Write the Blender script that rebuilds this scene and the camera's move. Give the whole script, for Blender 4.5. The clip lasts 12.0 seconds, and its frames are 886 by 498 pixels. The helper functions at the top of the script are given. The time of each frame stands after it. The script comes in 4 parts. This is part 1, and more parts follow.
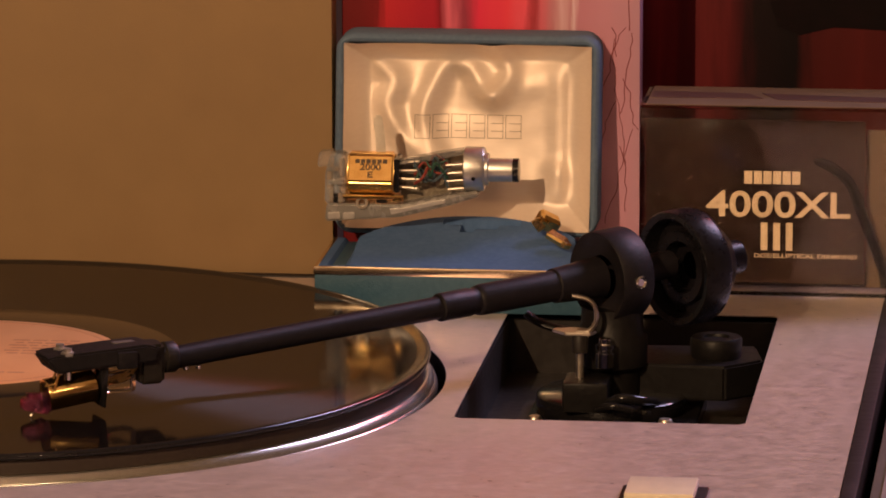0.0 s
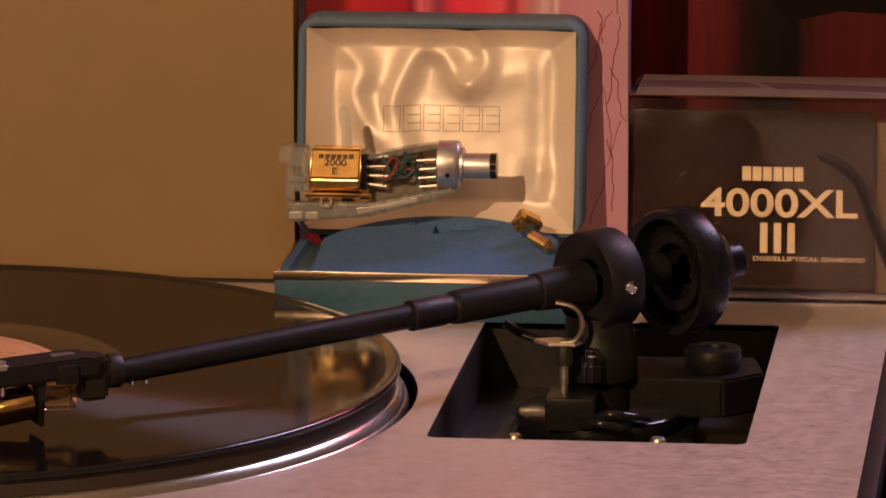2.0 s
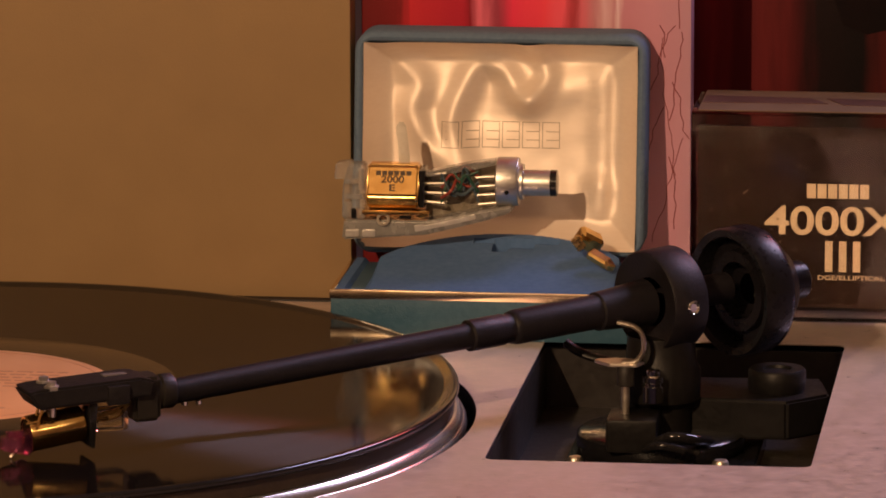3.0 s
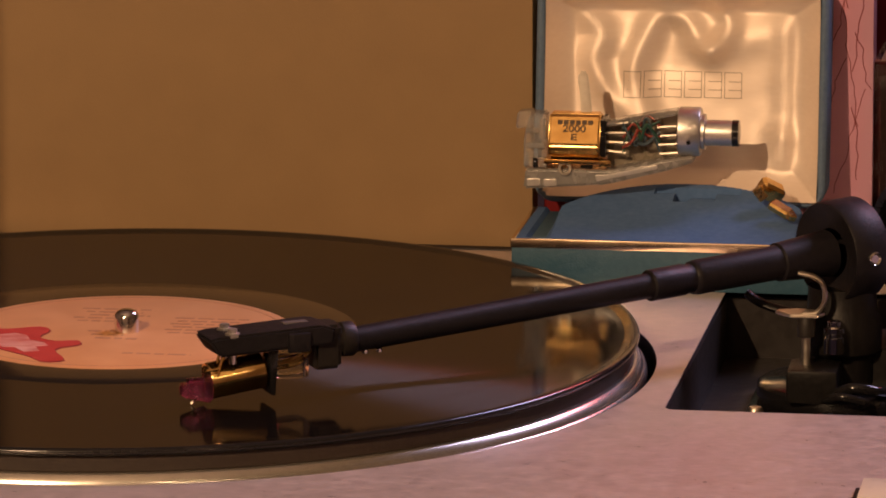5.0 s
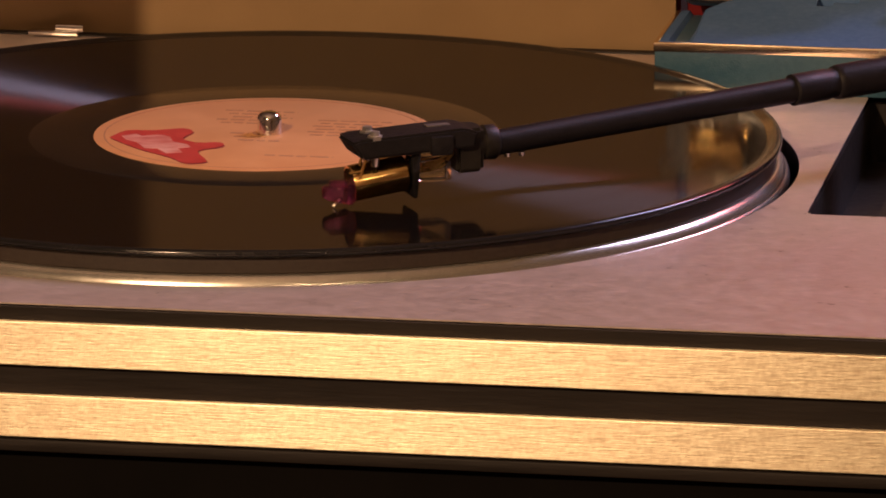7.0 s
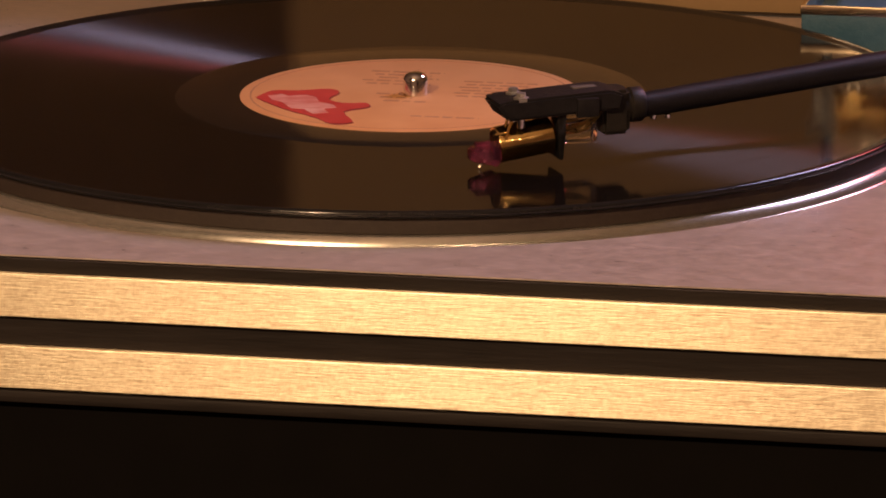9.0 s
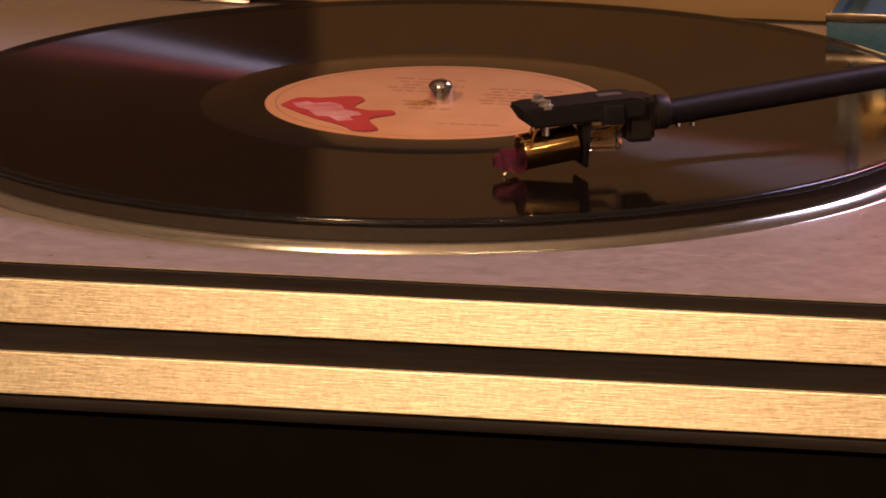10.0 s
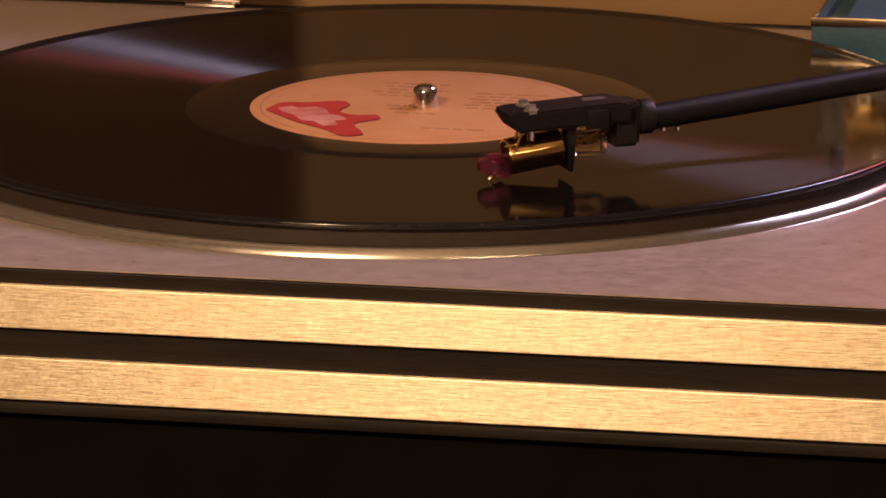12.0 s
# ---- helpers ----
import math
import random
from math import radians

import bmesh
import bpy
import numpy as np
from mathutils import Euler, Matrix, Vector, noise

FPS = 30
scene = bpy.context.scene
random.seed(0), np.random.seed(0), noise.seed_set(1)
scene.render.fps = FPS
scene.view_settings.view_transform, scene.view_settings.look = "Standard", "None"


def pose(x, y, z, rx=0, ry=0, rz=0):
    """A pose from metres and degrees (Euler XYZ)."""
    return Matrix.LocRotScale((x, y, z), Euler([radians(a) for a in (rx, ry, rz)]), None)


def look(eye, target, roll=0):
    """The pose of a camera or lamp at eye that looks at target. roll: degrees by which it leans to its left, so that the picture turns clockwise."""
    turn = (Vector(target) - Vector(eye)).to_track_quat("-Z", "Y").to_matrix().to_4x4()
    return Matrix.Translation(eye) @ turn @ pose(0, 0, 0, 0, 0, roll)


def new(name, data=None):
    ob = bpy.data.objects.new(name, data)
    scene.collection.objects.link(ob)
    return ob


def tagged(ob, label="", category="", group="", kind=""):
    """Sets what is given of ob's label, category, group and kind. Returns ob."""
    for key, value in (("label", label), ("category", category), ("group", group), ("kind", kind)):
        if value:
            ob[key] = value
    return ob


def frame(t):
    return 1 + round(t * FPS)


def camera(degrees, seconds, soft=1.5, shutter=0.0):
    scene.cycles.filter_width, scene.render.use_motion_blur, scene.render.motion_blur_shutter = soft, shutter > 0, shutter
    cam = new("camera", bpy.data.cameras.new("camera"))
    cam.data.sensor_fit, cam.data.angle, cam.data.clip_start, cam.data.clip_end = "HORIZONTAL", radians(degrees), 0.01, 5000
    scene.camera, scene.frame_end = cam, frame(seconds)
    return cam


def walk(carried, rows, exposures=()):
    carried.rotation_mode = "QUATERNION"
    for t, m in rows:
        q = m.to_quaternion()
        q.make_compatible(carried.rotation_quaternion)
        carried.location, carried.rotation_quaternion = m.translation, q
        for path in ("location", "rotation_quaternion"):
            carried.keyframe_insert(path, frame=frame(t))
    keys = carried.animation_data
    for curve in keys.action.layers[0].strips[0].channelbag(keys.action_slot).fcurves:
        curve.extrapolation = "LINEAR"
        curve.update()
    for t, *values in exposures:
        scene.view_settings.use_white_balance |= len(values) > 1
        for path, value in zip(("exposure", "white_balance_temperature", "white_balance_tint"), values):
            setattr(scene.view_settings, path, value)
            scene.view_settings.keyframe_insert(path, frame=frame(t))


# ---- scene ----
# ---- camera ----
cam = camera(8.364, 12.0, soft=1.8)
PATH = [
    (0, 0.3803, -1.8935, 0.4243, 78.7634, 0.1305, 6.7210),
    (0.5, 0.3802, -1.8932, 0.4242, 78.7582, 0.1404, 6.7115),
    (1, 0.3804, -1.8949, 0.4246, 78.7655, 0.1349, 6.6331),
    (1.5, 0.3804, -1.8947, 0.4245, 78.7732, 0.1367, 6.6058),
    (2, 0.3612, -1.7282, 0.3916, 78.7785, 0.1242, 6.4606),
    (2.5, 0.3574, -1.6956, 0.3851, 78.9450, 0.1293, 6.5229),
    (3, 0.3574, -1.6956, 0.3851, 78.9539, 0.1474, 7.0225),
    (3.2, 0.3574, -1.6956, 0.3851, 78.9264, 0.1462, 7.1513),
    (4.8, 0.3574, -1.6956, 0.3851, 78.5851, 0.1478, 8.5068),
    (5, 0.3574, -1.6956, 0.3851, 78.4774, 0.1541, 8.7677),
    (5.5, 0.3574, -1.6956, 0.3851, 78.0792, 0.1657, 9.3951),
    (6, 0.3574, -1.6956, 0.3851, 77.6559, 0.1614, 9.9076),
    (6.5, 0.3574, -1.6956, 0.3851, 77.1448, 0.1580, 10.1029),
    (6.7, 0.3574, -1.6956, 0.3851, 76.8986, 0.1565, 10.0827),
    (8.3, 0.3574, -1.6956, 0.3851, 76.2466, 0.1424, 11.0246),
    (8.5, 0.3574, -1.6956, 0.3851, 76.2520, 0.1405, 11.1478),
    (9, 0.3574, -1.6956, 0.3851, 76.2610, 0.1392, 11.5622),
    (9.5, 0.3574, -1.6956, 0.3851, 76.3120, 0.1387, 11.8999),
    (10, 0.3574, -1.6956, 0.3851, 76.3311, 0.1459, 11.8031),
    (10.5, 0.3574, -1.6956, 0.3851, 76.3347, 0.1456, 11.6862),
    (11, 0.3574, -1.6956, 0.3851, 76.3556, 0.1442, 11.6638),
    (11.5, 0.3574, -1.6956, 0.3851, 76.3697, 0.1375, 11.6617),
    (12, 0.3574, -1.6956, 0.3851, 76.3742, 0.1344, 11.6599),
]
EXPOSURES = [(0.0, 0.0), (12.0, 0.0)]
walk(cam, [(r[0], pose(*r[1:])) for r in PATH], EXPOSURES)

# ---- world and lights ----
world = bpy.data.worlds.new("room_light")
scene.world = world
world.use_nodes = True
world.node_tree.nodes["Background"].inputs[0].default_value = (0.55, 0.45, 0.5, 1)
world.node_tree.nodes["Background"].inputs[1].default_value = 0.012


def lamp_light(name, eye, target, power, size, colour, shape="DISK", size_y=None):
    data = bpy.data.lights.new(name, "AREA")
    data.energy, data.size, data.shape, data.color = power, size, shape, colour
    if size_y:
        data.size_y = size_y
    ob = new(name, data)
    ob.matrix_world = look(eye, target)
    return ob


def bulb(name, at, power, radius):
    data = bpy.data.lights.new(name, "POINT")
    data.energy, data.shadow_soft_size, data.color = power, radius, WARM
    ob = new(name, data)
    ob.location = at
    return ob


WARM = (1.0, 0.63, 0.35)
COOL = (0.76, 0.66, 1.0)
bulb("room_lamp_bulb", (-0.29, -1.70, 0.95), 98.0, 0.008)
bulb("room_lamp_bulb", (0.70, -1.75, 1.0), 4.5, 0.012)
bulb("room_lamp_bulb", (0.92, -1.72, 1.0), 4.5, 0.012)
lamp_light("window_light", (1.24, 1.09, 1.38), (0.1, 0.0, 0.0), 23.0, 0.6, COOL, "RECTANGLE", 0.7)
lamp_light("curtained_window_light", (1.08, 1.50, 1.09), (0.0, 0.0, 0.0), 9.0, 0.45, (1.0, 0.16, 0.14), "RECTANGLE", 0.7)


# ---- materials ----
def surface(name, c1, c2=None, scale=200.0, rough=0.5, metal=0.0, bump=0.0, bump_scale=None, stretch=(1, 1, 1),
            rough_var=0.08, spec=0.5, coat=0.0, sheen=0.0, aniso=0.0, big=0.12, transmission=0.0, ior=1.45):
    m = bpy.data.materials.new(name)
    m.use_nodes = True
    nt = m.node_tree
    b = nt.nodes["Principled BSDF"]
    tc = nt.nodes.new("ShaderNodeTexCoord")
    mp = nt.nodes.new("ShaderNodeMapping")
    mp.inputs["Scale"].default_value = stretch
    nt.links.new(tc.outputs["Object"], mp.inputs["Vector"])
    n1 = nt.nodes.new("ShaderNodeTexNoise")
    n1.inputs["Scale"].default_value, n1.inputs["Detail"].default_value = scale, 5
    n2 = nt.nodes.new("ShaderNodeTexNoise")
    n2.inputs["Scale"].default_value, n2.inputs["Detail"].default_value = scale * big, 3
    nt.links.new(mp.outputs[0], n1.inputs["Vector"])
    nt.links.new(tc.outputs["Object"], n2.inputs["Vector"])
    add = nt.nodes.new("ShaderNodeMath")
    add.operation = "MULTIPLY_ADD"
    nt.links.new(n1.outputs[0], add.inputs[0])
    add.inputs[1].default_value = 0.6
    half = nt.nodes.new("ShaderNodeMath")
    half.operation = "MULTIPLY"
    half.inputs[1].default_value = 0.4
    nt.links.new(n2.outputs[0], half.inputs[0])
    nt.links.new(half.outputs[0], add.inputs[2])
    ramp = nt.nodes.new("ShaderNodeValToRGB")
    ramp.color_ramp.elements[0].position, ramp.color_ramp.elements[1].position = 0.3, 0.7
    ramp.color_ramp.elements[0].color = (*c1, 1)
    ramp.color_ramp.elements[1].color = (*(c2 or [min(1, c * 1.15) for c in c1]), 1)
    nt.links.new(add.outputs[0], ramp.inputs[0])
    nt.links.new(ramp.outputs[0], b.inputs["Base Color"])
    rr = nt.nodes.new("ShaderNodeMapRange")
    rr.inputs["From Min"].default_value, rr.inputs["From Max"].default_value = 0.3, 0.7
    rr.inputs["To Min"].default_value, rr.inputs["To Max"].default_value = max(0.02, rough - rough_var), min(1, rough + rough_var)
    nt.links.new(add.outputs[0], rr.inputs["Value"])
    nt.links.new(rr.outputs[0], b.inputs["Roughness"])
    b.inputs["Metallic"].default_value = metal
    b.inputs["Specular IOR Level"].default_value = spec
    b.inputs["Coat Weight"].default_value = coat
    b.inputs["Sheen Weight"].default_value = sheen
    b.inputs["Anisotropic"].default_value = aniso
    b.inputs["Transmission Weight"].default_value = transmission
    b.inputs["IOR"].default_value = ior
    if bump:
        n3 = nt.nodes.new("ShaderNodeTexNoise")
        n3.inputs["Scale"].default_value, n3.inputs["Detail"].default_value = bump_scale or scale, 4
        nt.links.new(mp.outputs[0], n3.inputs["Vector"])
        bp = nt.nodes.new("ShaderNodeBump")
        bp.inputs["Strength"].default_value, bp.inputs["Distance"].default_value = bump, 0.35 / (bump_scale or scale)
        nt.links.new(n3.outputs[0], bp.inputs["Height"])
        nt.links.new(bp.outputs[0], b.inputs["Normal"])
    return m


M_DECK = surface("brushed_deck_metal", (0.57, 0.48, 0.44), (0.77, 0.655, 0.60), 900, 0.38, 0.45, 0.3, 1500, (0.40, 1.0, 1), 0.12, big=0.2)
M_STRIP = surface("brushed_strip_metal", (0.62, 0.49, 0.335), (0.90, 0.82, 0.63), 1700, 0.385, 1.0, 0.5, 1700, (0.09, 1, 1.5), 0.06, aniso=0.93, big=0.5)
M_BLACKWOOD = surface("black_stained_wood", (0.014, 0.011, 0.010), (0.024, 0.018, 0.016), 300, 0.55, 0, 0.3, 700, (0.1, 1, 1), spec=0.35)
M_WELL = surface("black_well_paint", (0.020, 0.017, 0.016), (0.036, 0.031, 0.029), 400, 0.42, 0, 0.1)
M_ARM = surface("satin_black_arm", (0.009, 0.008, 0.010), (0.016, 0.014, 0.017), 500, 0.48, 0.0, 0.4, 1300, spec=0.26)
M_BLACKGLOSS = surface("gloss_black", (0.008, 0.008, 0.009), (0.014, 0.013, 0.014), 500, 0.16, 0, 0.05)
M_RUBBER = surface("black_rubber", (0.014, 0.012, 0.011), (0.024, 0.020, 0.018), 500, 0.5, 0, 0.25, 1200, spec=0.35)
M_MAT = surface("brown_black_rubber", (0.030, 0.021, 0.017), (0.046, 0.034, 0.027), 500, 0.55, 0, 0.25, 1200, spec=0.3)
M_CHROME = surface("chrome", (0.72, 0.70, 0.68), (0.85, 0.83, 0.80), 300, 0.10, 1.0, 0.0, rough_var=0.04)
M_ALU = surface("polished_aluminium", (0.56, 0.53, 0.48), (0.68, 0.65, 0.60), 500, 0.24, 0.85, 0.0, 900, rough_var=0.02)
M_PLUG = surface("satin_aluminium", (0.66, 0.64, 0.61), (0.80, 0.78, 0.74), 500, 0.40, 1.0, 0.05, 900, rough_var=0.06)
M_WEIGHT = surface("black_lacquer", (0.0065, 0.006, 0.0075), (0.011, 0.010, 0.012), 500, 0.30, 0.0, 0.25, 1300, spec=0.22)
M_RAIL = surface("grey_satin_plastic", (0.28, 0.27, 0.25), (0.40, 0.385, 0.36), 300, 0.26, 0.35, 0.1, 900)
M_NICKEL = surface("worn_nickel", (0.56, 0.50, 0.42), (0.72, 0.66, 0.57), 500, 0.42, 1.0, 0.1, 900)
M_GOLD = surface("gold_plate", (0.84, 0.54, 0.18), (0.94, 0.64, 0.26), 400, 0.15, 1.0, 0.03, 700, rough_var=0.05)
M_GOLDSATIN = surface("worn_gold_plate", (0.78, 0.47, 0.15), (0.90, 0.58, 0.22), 400, 0.20, 1.0, 0.05, 700, rough_var=0.05)
M_BRASS = surface("brass", (0.60, 0.40, 0.16), (0.75, 0.52, 0.25), 500, 0.28, 1.0, 0.1)
M_PALEBRASS = surface("polished_pale_brass", (0.86, 0.68, 0.47), (0.95, 0.80, 0.60), 300, 0.20, 1.0, 0.0, rough_var=0.04)
M_CREAM = surface("cream_plastic", (0.72, 0.64, 0.50), (0.78, 0.70, 0.56), 300, 0.35)
M_LABEL = surface("printed_label_paper", (0.64, 0.30, 0.125), (0.74, 0.38, 0.17), 90, 0.6, 0, 0.1, 1500, big=0.3)
M_LABELRED = surface("red_label_ink", (0.50, 0.035, 0.03), (0.62, 0.07, 0.05), 200, 0.55)
M_LABELPINK = surface("pink_label_ink", (0.58, 0.085, 0.065), (0.88, 0.50, 0.40), 170, 0.55, stretch=(0.7, 1.6, 1), big=0.6)
M_LABELINK = surface("brown_label_ink", (0.44, 0.205, 0.10), (0.58, 0.285, 0.135), 160, 0.6)
M_LABELDARK = surface("dark_red_label_ink", (0.24, 0.020, 0.018), (0.34, 0.035, 0.03), 300, 0.55)
M_TEAL = surface("blue_leatherette", (0.034, 0.098, 0.155), (0.056, 0.132, 0.195), 700, 0.42, 0, 0.5, 1600)
M_VELVET = surface("blue_velvet", (0.074, 0.150, 0.315), (0.110, 0.200, 0.395), 500, 0.9, 0, 0.5, 2500, spec=0.15, big=0.2)
M_GREYBLUE = surface("grey_blue_plush_rim", (0.105, 0.165, 0.255), (0.155, 0.225, 0.325), 600, 0.75, 0, 0.5, 1800, spec=0.3)
M_SATIN = surface("cream_satin", (0.91, 0.78, 0.655), (0.97, 0.85, 0.73), 500, 0.52, 0.40, 0.25, 2200, (0.4, 1, 2), 0.06, spec=0.8)
M_STITCH = surface("embossed_grey_thread", (0.33, 0.26, 0.19), (0.50, 0.41, 0.31), 900, 0.5)
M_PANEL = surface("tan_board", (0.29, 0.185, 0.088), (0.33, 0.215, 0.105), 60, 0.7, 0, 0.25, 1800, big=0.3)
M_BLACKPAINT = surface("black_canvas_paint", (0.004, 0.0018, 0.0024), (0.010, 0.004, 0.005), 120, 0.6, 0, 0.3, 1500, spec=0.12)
M_SHEET = surface("dark_brown_sheet", (0.009, 0.0034, 0.0040), (0.026, 0.0125, 0.0100), 70, 0.6, spec=0.15, big=0.35)
M_TANSHEET = surface("tan_card", (0.075, 0.047, 0.027), (0.115, 0.075, 0.042), 80, 0.6)
M_MAROON = surface("maroon_reflection", (0.085, 0.038, 0.032), (0.13, 0.062, 0.050), 90, 0.5)
M_TOPREFLECT = surface("pale_tan_reflection", (0.16, 0.10, 0.062), (0.22, 0.142, 0.09), 80, 0.5)
M_INK = surface("cream_print", (0.50, 0.41, 0.31), (0.60, 0.49, 0.37), 300, 0.6)
M_DARKINK = surface("dark_print", (0.05, 0.03, 0.015), (0.09, 0.05, 0.02), 300, 0.5)
M_CRACK = surface("dark_red_crack", (0.20, 0.035, 0.04), (0.30, 0.06, 0.065), 400, 0.6)
M_PITBLACK = surface("dull_black_casting", (0.005, 0.0045, 0.0045), (0.011, 0.010, 0.010), 500, 0.42, 0, 0.2, 900, spec=0.25)
M_ARC = surface("black_reflected_arc", (0.006, 0.005, 0.005), None, 300, 0.75, spec=0.1)
M_GREENWIRE = surface("green_wire", (0.03, 0.09, 0.06), None, 300, 0.4)
M_REDWIRE = surface("red_wire", (0.28, 0.05, 0.035), None, 300, 0.4)
M_BLUEWIRE = surface("blue_grey_wire", (0.07, 0.10, 0.12), None, 300, 0.4)
# Near-black albedo carries the deep shade below the front strips.
M_TABLE = surface("shade_black_table", (0.0028, 0.0023, 0.0022), (0.0056, 0.0046, 0.0044), 60, 0.8, spec=0.1)
M_WALL = surface("room_wall", (0.22, 0.17, 0.13), (0.26, 0.20, 0.16), 8, 0.8, 0, 0.1, 60)
M_CEIL = surface("room_ceiling", (0.40, 0.35, 0.30), (0.44, 0.38, 0.33), 8, 0.8)
M_FLOOR = surface("room_floor", (0.10, 0.06, 0.04), (0.15, 0.09, 0.06), 6, 0.6)
M_SIDEPLATE = surface("lilac_side_plate", (0.50, 0.44, 0.48), (0.58, 0.51, 0.55), 700, 0.42, 0.6, 0.2, 1500)
M_SIDETRIM = surface("grey_plastic_trim", (0.10, 0.09, 0.09), (0.14, 0.12, 0.12), 400, 0.5)


def brushed_along_x(m):
    """Brush marks run along the first map direction."""
    nt = m.node_tree
    t = nt.nodes.new("ShaderNodeTangent")
    t.direction_type, t.uv_map = "UV_MAP", "brush"
    nt.links.new(t.outputs[0], nt.nodes["Principled BSDF"].inputs["Tangent"])


M_STRIP.node_tree.nodes["Principled BSDF"].inputs["Anisotropic Rotation"].default_value = 0.25
brushed_along_x(M_STRIP)
brushed_along_x(M_DECK)


def clear(name, colour, rough=0.03, ior=1.49):
    m = bpy.data.materials.new(name)
    m.use_nodes = True
    nt = m.node_tree
    b = nt.nodes["Principled BSDF"]
    b.inputs["Base Color"].default_value = (*colour, 1)
    b.inputs["Transmission Weight"].default_value = 1.0
    b.inputs["IOR"].default_value = ior
    tc = nt.nodes.new("ShaderNodeTexCoord")
    n = nt.nodes.new("ShaderNodeTexNoise")
    n.inputs["Scale"].default_value, n.inputs["Detail"].default_value = 180, 5
    nt.links.new(tc.outputs["Object"], n.inputs["Vector"])
    rr = nt.nodes.new("ShaderNodeMapRange")
    rr.inputs["From Min"].default_value, rr.inputs["From Max"].default_value = 0.35, 0.75
    rr.inputs["To Min"].default_value, rr.inputs["To Max"].default_value = rough, rough + 0.12
    nt.links.new(n.outputs[0], rr.inputs["Value"])
    nt.links.new(rr.outputs[0], b.inputs["Roughness"])
    return m


M_CLEAR = clear("clear_plastic", (0.92, 0.90, 0.86), 0.06)
M_CLEAR.node_tree.nodes["Principled BSDF"].inputs["Transmission Weight"].default_value = 0.82
M_SMOKE = clear("smoky_acrylic", (0.90, 0.85, 0.80), 0.02, 1.49)
M_TOPPANE = clear("thin_clear_acrylic", (0.92, 0.88, 0.84), 0.02, 1.18)
M_SHELL = surface("grey_translucent_shell", (0.24, 0.205, 0.15), (0.34, 0.29, 0.215), 260, 0.30, 0, 0.1, 900, transmission=0.25)
M_AMBER = clear("amber_reflection_web", (0.88, 0.60, 0.34), 0.08, 1.35)
M_PURPLE = clear("purple_plastic", (0.74, 0.24, 0.58), 0.14)
M_PLUGCLEAR = clear("warm_clear_plastic", (0.97, 0.93, 0.84), 0.05, 1.3)


